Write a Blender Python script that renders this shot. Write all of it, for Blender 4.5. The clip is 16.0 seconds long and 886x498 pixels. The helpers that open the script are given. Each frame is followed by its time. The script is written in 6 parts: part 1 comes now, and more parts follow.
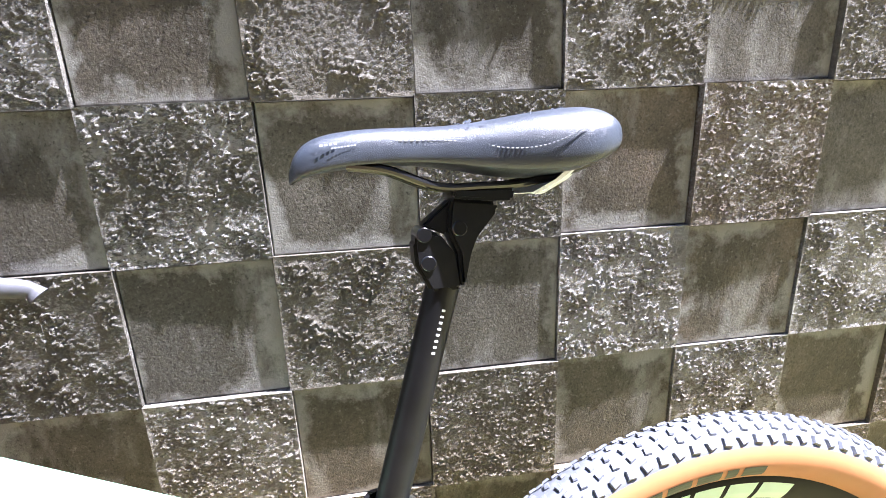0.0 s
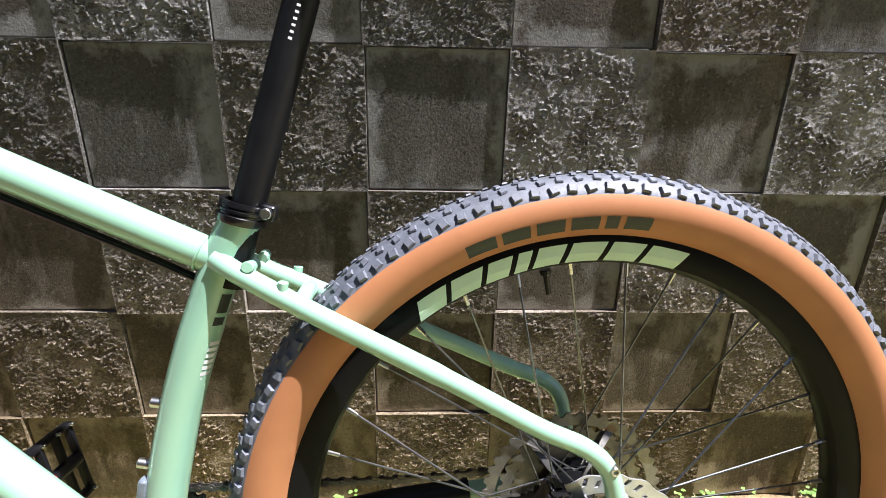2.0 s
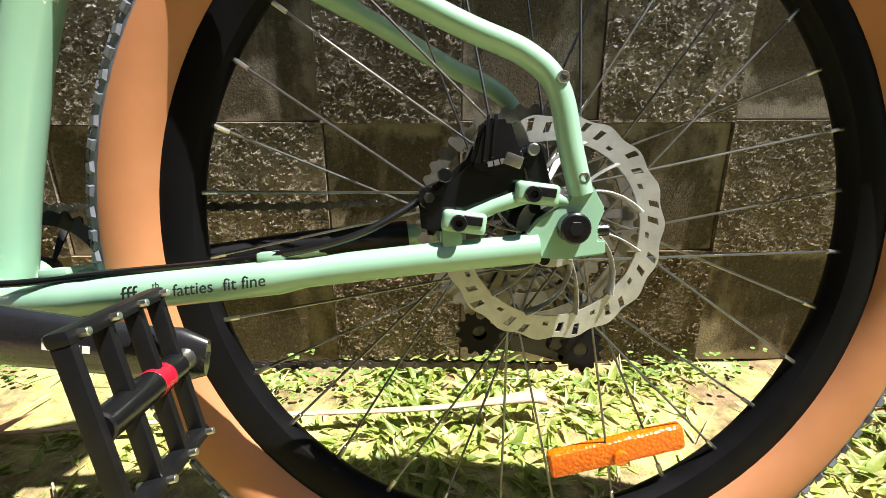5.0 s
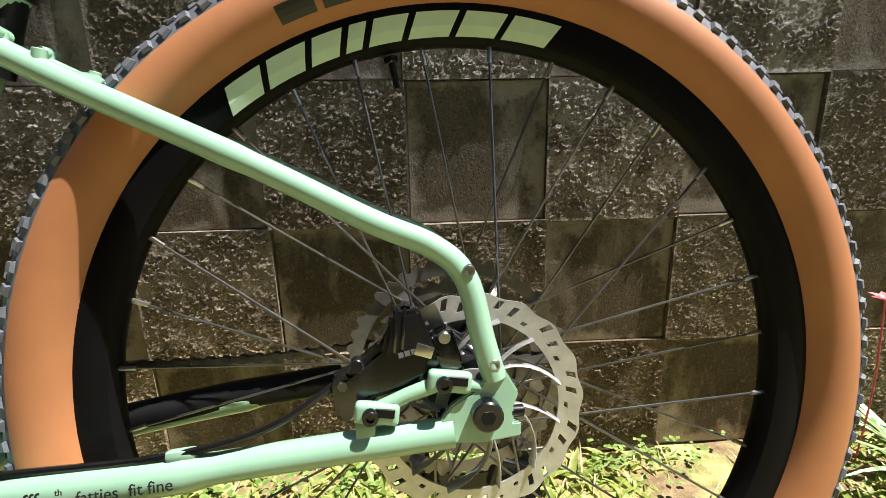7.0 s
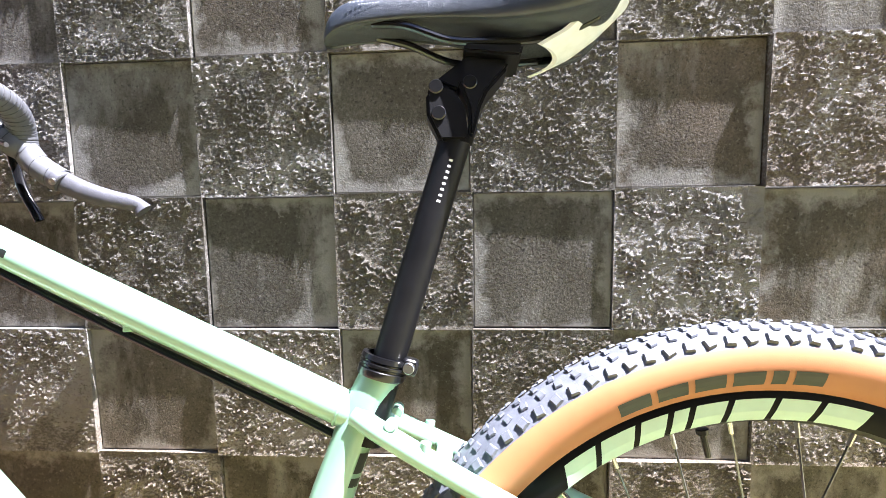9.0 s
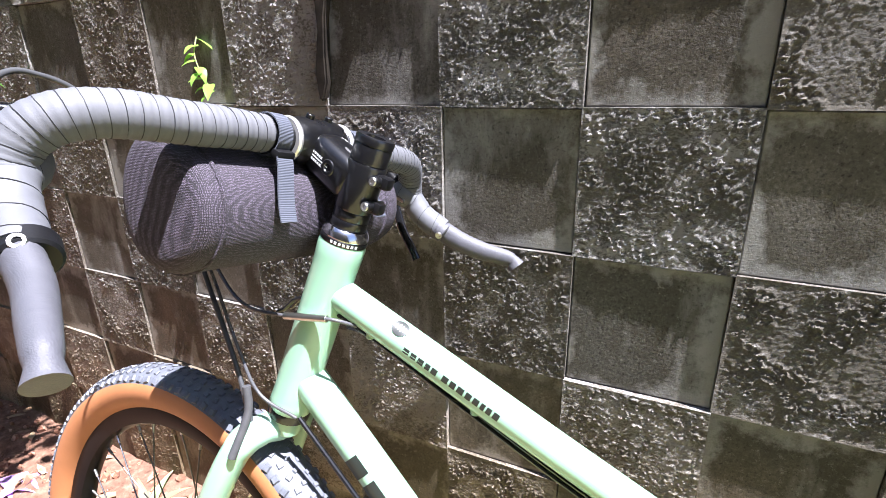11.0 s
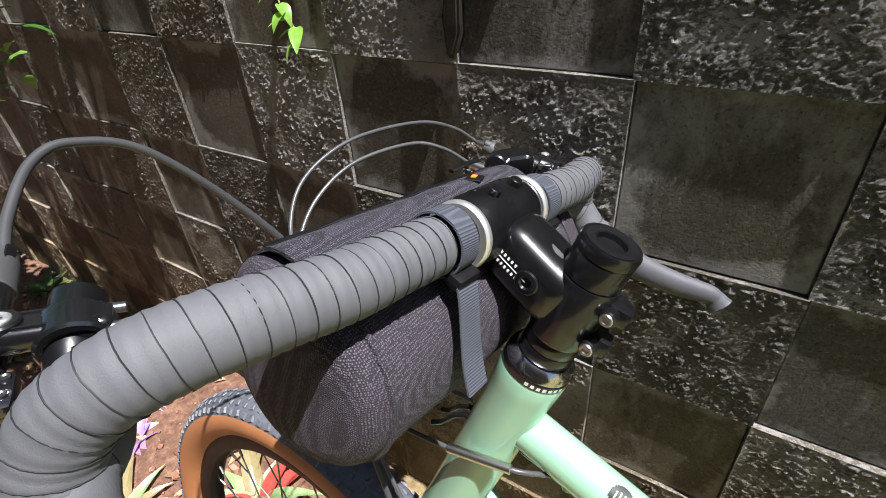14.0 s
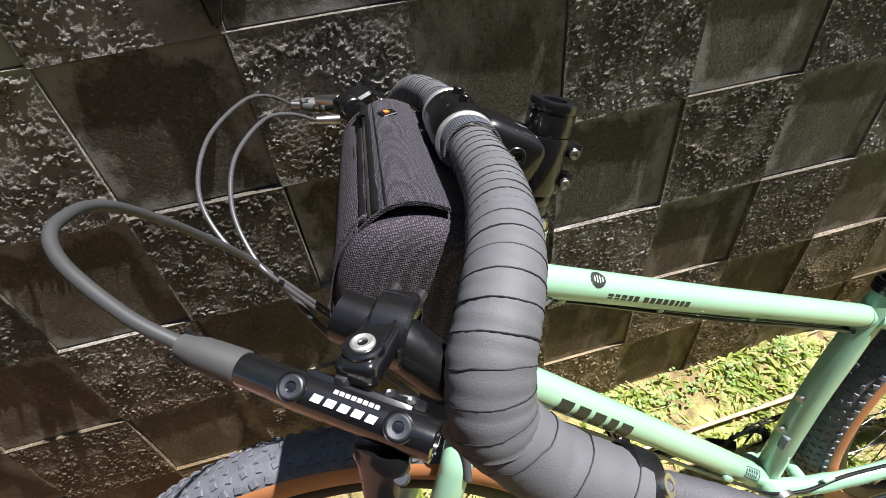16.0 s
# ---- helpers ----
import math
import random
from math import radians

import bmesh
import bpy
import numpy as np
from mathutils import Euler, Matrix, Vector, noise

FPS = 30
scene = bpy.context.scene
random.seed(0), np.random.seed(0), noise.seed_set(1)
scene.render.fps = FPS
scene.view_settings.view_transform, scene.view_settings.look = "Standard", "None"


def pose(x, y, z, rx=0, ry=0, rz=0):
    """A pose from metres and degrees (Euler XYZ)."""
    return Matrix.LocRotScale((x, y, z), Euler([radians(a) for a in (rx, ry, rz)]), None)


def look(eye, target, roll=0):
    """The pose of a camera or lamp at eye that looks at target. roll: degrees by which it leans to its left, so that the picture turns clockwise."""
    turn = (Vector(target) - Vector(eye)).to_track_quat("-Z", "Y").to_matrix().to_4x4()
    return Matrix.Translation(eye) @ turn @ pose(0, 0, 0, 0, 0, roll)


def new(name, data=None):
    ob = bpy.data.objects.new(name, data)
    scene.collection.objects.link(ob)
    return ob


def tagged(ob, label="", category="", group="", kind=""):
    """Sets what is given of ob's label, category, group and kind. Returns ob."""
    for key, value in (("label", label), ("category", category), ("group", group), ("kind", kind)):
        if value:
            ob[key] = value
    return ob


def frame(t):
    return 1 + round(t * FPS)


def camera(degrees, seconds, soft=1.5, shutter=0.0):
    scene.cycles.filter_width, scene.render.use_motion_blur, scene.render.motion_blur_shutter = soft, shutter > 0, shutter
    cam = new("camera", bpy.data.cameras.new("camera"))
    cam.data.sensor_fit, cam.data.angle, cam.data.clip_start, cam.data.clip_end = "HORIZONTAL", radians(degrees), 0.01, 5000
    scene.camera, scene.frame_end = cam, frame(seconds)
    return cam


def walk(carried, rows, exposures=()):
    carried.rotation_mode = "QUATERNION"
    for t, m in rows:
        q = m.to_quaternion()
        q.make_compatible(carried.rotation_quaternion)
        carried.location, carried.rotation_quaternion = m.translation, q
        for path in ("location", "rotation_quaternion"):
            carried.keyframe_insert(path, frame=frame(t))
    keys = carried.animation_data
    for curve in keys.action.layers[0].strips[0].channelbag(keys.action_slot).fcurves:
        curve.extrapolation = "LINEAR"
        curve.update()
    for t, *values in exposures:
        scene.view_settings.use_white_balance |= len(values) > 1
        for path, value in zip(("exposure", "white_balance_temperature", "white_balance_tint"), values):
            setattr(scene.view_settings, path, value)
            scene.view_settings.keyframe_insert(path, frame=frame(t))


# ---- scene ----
cam = camera(83.3, 16.0, 0.55)
PATH = [
    (0, (-0.064, -0.662, 0.959), (0.204, 1.239, 0.397), -2.3),
    (0.5, (0.01, -0.662, 0.919), (0.228, 1.239, 0.339), -1.2),
    (1, (0.033, -0.674, 0.859), (0.196, 1.227, 0.257), -0.2),
    (1.5, (0.056, -0.698, 0.791), (0.17, 1.195, 0.157), 0.6),
    (2, (0.083, -0.728, 0.74), (0.16, 1.152, 0.064), 1.0),
    (2.5, (0.106, -0.771, 0.699), (0.157, 1.095, -0.02), 0.8),
    (3, (0.124, -0.796, 0.659), (0.155, 1.06, -0.084), 0.5),
    (3.5, (0.14, -0.816, 0.601), (0.151, 1.032, -0.162), -0.1),
    (3.7, (0.147, -0.811, 0.567), (0.15, 1.037, -0.198), -0.3),
    (6, (0.175, -0.707, 0.395), (0.253, 1.218, -0.141), -0.7),
    (6.5, (0.208, -0.716, 0.448), (0.291, 1.206, -0.098), -1.5),
    (7, (0.211, -0.711, 0.525), (0.312, 1.216, 0.001), -1.3),
    (7.5, (0.203, -0.702, 0.589), (0.271, 1.245, 0.134), -1.4),
    (8, (0.163, -0.701, 0.637), (0.174, 1.264, 0.265), -1.4),
    (8.5, (0.094, -0.707, 0.69), (0.032, 1.273, 0.417), -1.4),
    (9, (0.01, -0.718, 0.767), (-0.134, 1.265, 0.551), -1.1),
    (9.5, (-0.076, -0.719, 0.86), (-0.299, 1.254, 0.622), -0.9),
    (10, (-0.157, -0.721, 0.93), (-0.522, 1.214, 0.583), -0.9),
    (10.2, (-0.188, -0.721, 0.947), (-0.639, 1.184, 0.537), -0.8),
    (12.3, (-0.391, -0.534, 1.081), (-1.527, 0.811, 0.132), -2.7),
    (12.5, (-0.411, -0.524, 1.084), (-1.546, 0.8, 0.105), -2.7),
    (13, (-0.446, -0.499, 1.087), (-1.561, 0.804, 0.057), -2.7),
    (13.5, (-0.463, -0.484, 1.089), (-1.53, 0.829, 0.022), -3.4),
    (14, (-0.487, -0.512, 1.118), (-1.431, 0.848, -0.004), -4.6),
    (14.5, (-0.522, -0.546, 1.142), (-1.24, 0.892, -0.047), -5.8),
    (15, (-0.591, -0.557, 1.145), (-1.008, 0.944, -0.109), -6.4),
    (15.5, (-0.638, -0.571, 1.144), (-0.721, 0.935, -0.168), -7.1),
    (16, (-0.696, -0.597, 1.137), (-0.445, 0.864, -0.206), -7.1),
]

EXPO = [(0.0, 3.38, 5500, 22), (0.5, 3.29, 5500, 22), (1.0, 3.00, 5500, 22), (1.5, 2.25, 5550, 20), (2.0, 1.95, 5750, 18), (2.5, 1.38, 6100, 14), (3.0, 1.24, 6250, 12), (3.5, 1.66, 6350, 11), (6.0, 1.82, 6300, 11), (6.5, 1.60, 6300, 12), (7.0, 1.56, 6300, 13),
        (7.5, 1.61, 6150, 14), (8.0, 2.61, 6000, 17), (8.5, 2.36, 5700, 20), (9.0, 3.20, 5650, 20), (9.5, 3.31, 5600, 21), (10.2, 3.18, 5600, 21), (12.3, 1.92, 5850, 14), (13.2, 1.69, 5900, 13),
        (14.0, 1.56, 6000, 13), (16.0, 1.54, 6150, 13)]
walk(cam, [(t, look(eye, target, roll)) for t, eye, target, roll in PATH], EXPO)

# ---- light ----
SUN_TO = Vector((0.40, -0.060, 0.915)).normalized()
world = bpy.data.worlds.new("world")
scene.world = world
world.use_nodes = True
wn = world.node_tree.nodes
sky = wn.new("ShaderNodeTexSky")
sky.sky_type = 'NISHITA'
sky.sun_disc = False
sky.sun_elevation = math.asin(SUN_TO.z)
sky.sun_rotation = math.atan2(SUN_TO.x, SUN_TO.y)
wn["Background"].inputs["Strength"].default_value = 0.043
world.node_tree.links.new(sky.outputs[0], wn["Background"].inputs[0])
sun_data = bpy.data.lights.new("sun", 'SUN')
sun_data.energy, sun_data.angle, sun_data.color = 4.7, radians(0.53), (1.0, 0.95, 0.86)
sun = new("sun", sun_data)
sun.matrix_world = look(SUN_TO * 20, (0, 0, 0))


# ---- materials ----
class Nodes:
    def __init__(self, name):
        self.m = bpy.data.materials.new(name)
        self.m.use_nodes = True
        self.t = self.m.node_tree
        self.b = self.t.nodes["Principled BSDF"]
        self.pos = self.t.nodes.new("ShaderNodeTexCoord").outputs["Object"]

    def set(self, **kw):
        for k, v in kw.items():
            self.b.inputs[k.replace("_", " ")].default_value = v
        return self

    def link(self, a, b):
        self.t.links.new(a, b)

    def noise(self, scale, detail=4.0, rough=0.6, pos=None, stretch=None, w=None):
        n = self.t.nodes.new("ShaderNodeTexNoise")
        n.inputs["Scale"].default_value, n.inputs["Detail"].default_value, n.inputs["Roughness"].default_value = scale, detail, rough
        src = pos or self.pos
        if stretch:
            mp = self.t.nodes.new("ShaderNodeMapping")
            mp.inputs["Scale"].default_value = stretch
            self.link(src, mp.inputs[0])
            src = mp.outputs[0]
        if w is not None:
            n.noise_dimensions = '4D'
            self.link(w, n.inputs["W"])
        self.link(src, n.inputs["Vector"])
        return n.outputs["Fac"]

    def ramp(self, fac, stops):
        r = self.t.nodes.new("ShaderNodeValToRGB")
        el = r.color_ramp.elements
        while len(el) < len(stops):
            el.new(0.5)
        for e, (p, c) in zip(el, stops):
            e.position = p
            e.color = (*c, 1) if len(c) == 3 else c
        self.link(fac, r.inputs[0])
        return r.outputs[0]

    def mix(self, fac, a, b, mode='MIX'):
        n = self.t.nodes.new("ShaderNodeMix")
        n.data_type, n.blend_type = 'RGBA', mode
        for v, k in ((fac, 0), (a, 6), (b, 7)):
            if isinstance(v, bpy.types.NodeSocket):
                self.link(v, n.inputs[k])
            else:
                n.inputs[k].default_value = v if k == 0 else (*v, 1)
        return n.outputs[2]

    def math(self, op, a, b=0.0):
        n = self.t.nodes.new("ShaderNodeMath")
        n.operation = op
        for v, k in ((a, 0), (b, 1)):
            if isinstance(v, bpy.types.NodeSocket):
                self.link(v, n.inputs[k])
            else:
                n.inputs[k].default_value = v
        return n.outputs[0]

    def random(self):
        return self.t.nodes.new("ShaderNodeObjectInfo").outputs["Random"]

    def island(self):
        return self.t.nodes.new("ShaderNodeNewGeometry").outputs["Random Per Island"]

    def color(self, sock):
        self.link(sock, self.b.inputs["Base Color"])
        return self

    def rough(self, fac, lo, hi):
        n = self.t.nodes.new("ShaderNodeMapRange")
        n.inputs["To Min"].default_value, n.inputs["To Max"].default_value = lo, hi
        self.link(fac, n.inputs[0])
        self.link(n.outputs[0], self.b.inputs["Roughness"])
        return self

    def bump(self, height, dist=0.001, strength=1.0):
        n = self.t.nodes.new("ShaderNodeBump")
        n.inputs["Distance"].default_value, n.inputs["Strength"].default_value = dist, strength
        self.link(height, n.inputs["Height"])
        self.link(n.outputs[0], self.b.inputs["Normal"])
        return self


def simple(name, base, rough=0.5, metal=0.0, var=0.15, scale=60, bump=0.0003, coat=0.0, bscale=None, spec=0.5):
    """A plain paint, rubber, plastic or metal with slight mottling, uneven gloss and fine relief."""
    n = Nodes(name).set(Metallic=metal, Coat_Weight=coat, Coat_Roughness=0.08, Specular_IOR_Level=spec)
    f = n.noise(scale)
    lo, hi = tuple(c * (1 - var) for c in base), tuple(min(1, c * (1 + var)) for c in base)
    n.color(n.ramp(f, [(0.3, lo), (0.7, hi)]))
    n.rough(n.noise(scale * 0.4), max(0.03, rough - 0.1), min(1, rough + 0.1))
    if bump:
        n.bump(n.noise(bscale or scale * 12, 3), bump)
    return n.m


def ground_bounce(n, col, patch):
    """Red-brown light bounced off the ground, painted over the lowest courses in ragged patches."""
    xyz = n.t.nodes.new("ShaderNodeSeparateXYZ")
    n.link(n.t.nodes.new("ShaderNodeNewGeometry").outputs["Position"], xyz.inputs[0])
    h = n.math('ADD', xyz.outputs[2], n.math('MULTIPLY', patch, 0.30))
    mask = n.ramp(h, [(0.28, (0.85, 0.85, 0.85)), (0.72, (0, 0, 0))])
    return n.mix(mask, col, n.mix(1.0, col, (1.28, 1.0, 0.62), 'MULTIPLY'))


def stone(name, coarse):
    """Dark volcanic stone: sawn and stained, or split with a coarse broken face."""
    n = Nodes(name).set(Specular_IOR_Level=0.2 if coarse else 0.14)
    r = n.random()
    w = n.math('MULTIPLY', r, 37.0)
    big = n.noise(9, 5, 0.6, w=w)
    fine = n.noise(260, 4, 0.7, w=w)
    pick = n.t.nodes.new("ShaderNodeTexWhiteNoise")
    pick.noise_dimensions = '1D'
    n.link(w, pick.inputs["W"])
    tone = n.ramp(pick.outputs["Value"], [(0.0, (1.22, 1.05, 0.92)), (0.22, (1.02, 1.0, 0.97)), (0.45, (0.78, 0.78, 0.76)), (0.7, (1.18, 1.15, 1.10)), (1.0, (0.92, 0.86, 0.74))])
    if coarse:
        base = n.ramp(fine, [(0.3, (0.058, 0.053, 0.046)), (0.55, (0.118, 0.111, 0.100)), (0.75, (0.23, 0.222, 0.208))])
        base = n.mix(1.0, base, tone, 'MULTIPLY')
        # chips in drifts, painted pale as if sunlit, some stones thick with them and some nearly bare
        flake = n.noise(205, 10, 0.80, w=w, stretch=(0.7, 1, 1.2))
        drift = n.math('ADD', flake, n.math('MULTIPLY', n.math('SUBTRACT', n.noise(16, 4, 0.6, w=w), 0.5), 0.55))
        drift = n.math('ADD', drift, n.math('MULTIPLY', n.math('SUBTRACT', r, 0.5), 0.17))
        col = n.mix(n.ramp(drift, [(0.50, (0, 0, 0)), (0.56, (0.8, 0.8, 0.8))]), base, (0.29, 0.278, 0.264))
        col = n.mix(n.ramp(big, [(0.45, (0, 0, 0)), (0.70, (0.6, 0.6, 0.6))]), col, (0.105, 0.092, 0.070))
        n.color(ground_bounce(n, col, big)).rough(fine, 0.55, 0.85)
        n.bump(n.math('ADD', drift, n.math('MULTIPLY', n.noise(420, 4, 0.7, w=w), 0.35)), 0.0036, 1.0)
    else:
        base = n.ramp(fine, [(0.25, (0.042, 0.039, 0.032)), (0.55, (0.092, 0.086, 0.075)), (0.8, (0.155, 0.149, 0.135))])
        base = n.mix(1.0, base, tone, 'MULTIPLY')
        base = n.mix(n.ramp(big, [(0.38, (0, 0, 0)), (0.60, (0.85, 0.85, 0.85))]), base, (0.046, 0.040, 0.029))
        streak = n.noise(11, 6, 0.65, w=w, stretch=(1.0, 1.0, 0.35))
        lime = n.ramp(streak, [(0.52, (0, 0, 0)), (0.68, (0.7, 0.7, 0.7))])
        col = n.mix(lime, base, (0.25, 0.244, 0.229))
        speck = n.noise(120, 6, 0.8, w=w)
        col = n.mix(n.ramp(speck, [(0.56, (0, 0, 0)), (0.66, (0.55, 0.55, 0.55))]), col, (0.24, 0.232, 0.215))
        pit = n.ramp(n.noise(210, 5, 0.75, w=w), [(0.34, (0.35, 0.35, 0.35)), (0.46, (1, 1, 1))])
        col = n.mix(1.0, col, pit, 'MULTIPLY')
        # pale bloom along the edges of each stone
        xyz = n.t.nodes.new("ShaderNodeSeparateXYZ")
        n.link(n.pos, xyz.inputs[0])
        rim = n.math('MAXIMUM', n.math('ABSOLUTE', xyz.outputs[0]), n.math('ABSOLUTE', xyz.outputs[2]))
        rim = n.math('ADD', rim, n.math('MULTIPLY', n.math('SUBTRACT', n.noise(9, 8, 0.72, w=w), 0.5), 0.20))
        col = n.mix(n.ramp(n.math('MULTIPLY', rim, 10.0), [(0.80, (0, 0, 0)), (1.02, (0.65, 0.65, 0.65))]), col, (0.27, 0.263, 0.248))
        n.color(ground_bounce(n, col, big)).rough(big, 0.42, 0.7)
        n.bump(n.math('ADD', fine, n.math('MULTIPLY', n.noise(40, 4, w=w), 0.6)), 0.0018, 0.9)
    return n.m


M_SMOOTH = stone("sawn_stone", False)
M_ROUGH = stone("split_stone", True)
M_MORTAR = simple("mortar", (0.16, 0.155, 0.14), 0.9, var=0.3, scale=90, bump=0.001)


def paint_mat():
    n = Nodes("mint_paint").set(Coat_Weight=0.6, Coat_Roughness=0.06, Specular_IOR_Level=0.5)
    f = n.noise(14, 5)
    n.color(n.ramp(f, [(0.3, (0.228, 0.402, 0.280)), (0.7, (0.248, 0.428, 0.300))]))
    n.rough(n.noise(60), 0.25, 0.38)
    n.bump(n.noise(900, 2), 0.00008, 0.4)
    return n.m


M_PAINT = paint_mat()
M_TAN = simple("tan_sidewall", (0.35, 0.142, 0.054), 0.62, var=0.10, scale=14, bump=0.00006, bscale=900)
M_TREAD = simple("tread_rubber", (0.090, 0.096, 0.114), 0.55, var=0.25, scale=70, bump=0.0003)
M_RIM = simple("rim_black", (0.004, 0.004, 0.0045), 0.4, var=0.25, scale=25, bump=0.00005, spec=0.10)
M_BLACK = simple("black_anodised", (0.0045, 0.0045, 0.0052), 0.30, var=0.25, scale=40, bump=0.00005, coat=0.45, spec=0.30)
M_MATT = simple("black_matt", (0.005, 0.005, 0.0058), 0.45, var=0.3, scale=60, bump=0.0001, spec=0.2)
M_ALLOY = simple("dark_alloy", (0.15, 0.155, 0.165), 0.30, metal=0.9, var=0.15, scale=50, bump=0.00006)
M_GLOSS = simple("gloss_black", (0.006, 0.006, 0.007), 0.22, var=0.2, scale=40, bump=0.00004, coat=0.7)
M_BOOT = simple("boot_rubber", (0.048, 0.048, 0.050), 0.6, var=0.06, scale=80, bump=0.0001)
M_MARK = simple("grey_mark", (0.34, 0.34, 0.35), 0.5, var=0.1, scale=80, bump=0)
M_CHROME = simple("dark_chrome", (0.42, 0.42, 0.44), 0.16, metal=1.0, var=0.08, scale=50, bump=0)
M_STEEL = simple("steel", (0.52, 0.51, 0.48), 0.3, metal=1.0, var=0.12, scale=50, bump=0.00005)
M_SILVER = simple("polished_alloy", (0.70, 0.69, 0.68), 0.36, metal=0.85, var=0.08, scale=50, bump=0.00004)
M_ROTOR = simple("rotor_steel", (0.52, 0.525, 0.52), 0.4, metal=0.75, var=0.15, scale=80, bump=0.0001)
M_SPOKE = simple("spoke_black", (0.13, 0.13, 0.135), 0.32, metal=0.9, var=0.3, scale=50, bump=0, coat=0.8)
M_COG = simple("cog_steel", (0.20, 0.19, 0.17), 0.42, metal=0.85, var=0.3, scale=60, bump=0.0001)
M_DECAL = simple("pale_green_print", (0.50, 0.66, 0.48), 0.4, var=0.06, scale=40, bump=0)
M_INK = simple("dark_print", (0.012, 0.016, 0.014), 0.5, var=0.2, scale=80, bump=0)
M_WHITE = simple("white_print", (0.62, 0.62, 0.62), 0.5, var=0.1, scale=80, bump=0)
M_TAPE = simple("bar_tape", (0.078, 0.080, 0.089), 0.70, var=0.10, scale=50, bump=0.00015, bscale=1400)
M_GRIP = simple("grip_rubber", (0.060, 0.060, 0.070), 0.6, var=0.12, scale=80, bump=0.0004, bscale=900)
M_EDGE_SHADE = simple("tape_edge_shade", (0.010, 0.010, 0.012), 0.7, var=0.1, scale=60, bump=0)
M_RUBBER = simple("grey_rubber", (0.042, 0.042, 0.045), 0.7, var=0.15, scale=80, bump=0.0003)
M_STITCH = simple("grey_thread", (0.20, 0.21, 0.23), 0.6, var=0.1, scale=80, bump=0)
M_CRANK = simple("crank_black", (0.010, 0.010, 0.011), 0.26, var=0.12, scale=60, bump=0.00004, coat=0.5)
M_SADDLE = simple("saddle_vinyl", (0.030, 0.036, 0.048), 0.36, var=0.2, scale=45, bump=0.00035, bscale=1600)


# ---- mesh helpers ----
def part(name, bm, material, parent=None, label="", smooth=35):
    """Links a bmesh as one mesh object under a thing or a part."""
    me = bpy.data.meshes.new(name)
    bm.normal_update()
    lim = radians(smooth)
    for e in bm.edges:
        e.smooth = not (len(e.link_faces) == 2 and e.calc_face_angle(0.0) > lim)
    for f in bm.faces:
        f.smooth = True
    bm.to_mesh(me)
    bm.free()
    for m in (material if isinstance(material, (list, tuple)) else [material]):
        me.materials.append(m)
    ob = new(name, me)
    if parent:
        ob.parent = parent
    if label:
        ob["label"] = label
    return ob


def more(name, ob, m, parent):
    """Another piece on the same mesh, placed by the matrix m."""
    o = new(name, ob.data)
    o.parent = parent
    o.matrix_basis = m
    return o


def aim(p, d, up=(0, 0, 1)):
    """A frame at p whose z axis runs along d."""
    z = Vector(d).normalized()
    u = Vector(up)
    if abs(z.dot(u.normalized())) > 0.98:
        u = Vector((1, 0, 0))
    x = u.cross(z).normalized()
    y = z.cross(x)
    m = Matrix((x, y, z)).transposed().to_4x4()
    m.translation = p
    return m


def spline(pts, n=8, closed=False):
    """Points along a smooth curve through pts."""
    pts = [Vector(p) for p in pts]
    k = len(pts)
    out = []
    for i in range(k if closed else k - 1):
        if closed:
            a, b, c, d = (pts[(i + j - 1) % k] for j in range(4))
        else:
            b, c = pts[i], pts[i + 1]
            a = pts[i - 1] if i else b * 2 - c
            d = pts[i + 2] if i + 2 < k else c * 2 - b
        for j in range(n):
            t = j / n
            out.append(0.5 * ((2 * b) + (c - a) * t + (2 * a - 5 * b + 4 * c - d) * t * t + (3 * b - a - 3 * c + d) * t ** 3))
    if not closed:
        out.append(pts[-1])
    return out


def tube(bm, pts, r, seg=16, squash=(1, 1), caps=True, closed=False, up=(0, 0, 1)):
    """Sweeps a round or oval section along pts; r is a number or a list of them."""
    pts = [Vector(p) for p in pts]
    k = len(pts)
    rs = r if isinstance(r, (list, tuple)) else [r] * k
    rings = []
    prev = None
    for i, p in enumerate(pts):
        a, b = (pts[i - 1] if i or closed else p), (pts[(i + 1) % k] if i + 1 < k or closed else p)
        d = (b - a).normalized()
        if prev is None:
            u = Vector(up)
            if abs(u.dot(d)) > 0.95:
                u = Vector((0, 1, 0))
            x = u.cross(d).normalized()
        else:
            x = (prev - d * prev.dot(d)).normalized()
        prev = x
        y = d.cross(x)
        rr = rs[min(i, len(rs) - 1)]
        rings.append([bm.verts.new(p + x * (rr * squash[0] * math.cos(q)) + y * (rr * squash[1] * math.sin(q)))
                      for q in (2 * math.pi * j / seg for j in range(seg))])
    for i in range(k if closed else k - 1):
        a, b = rings[i], rings[(i + 1) % k]
        for j in range(seg):
            bm.faces.new((a[j], a[(j + 1) % seg], b[(j + 1) % seg], b[j]))
    if caps and not closed:
        bm.faces.new(rings[0][::-1])
        bm.faces.new(rings[-1])
    return rings


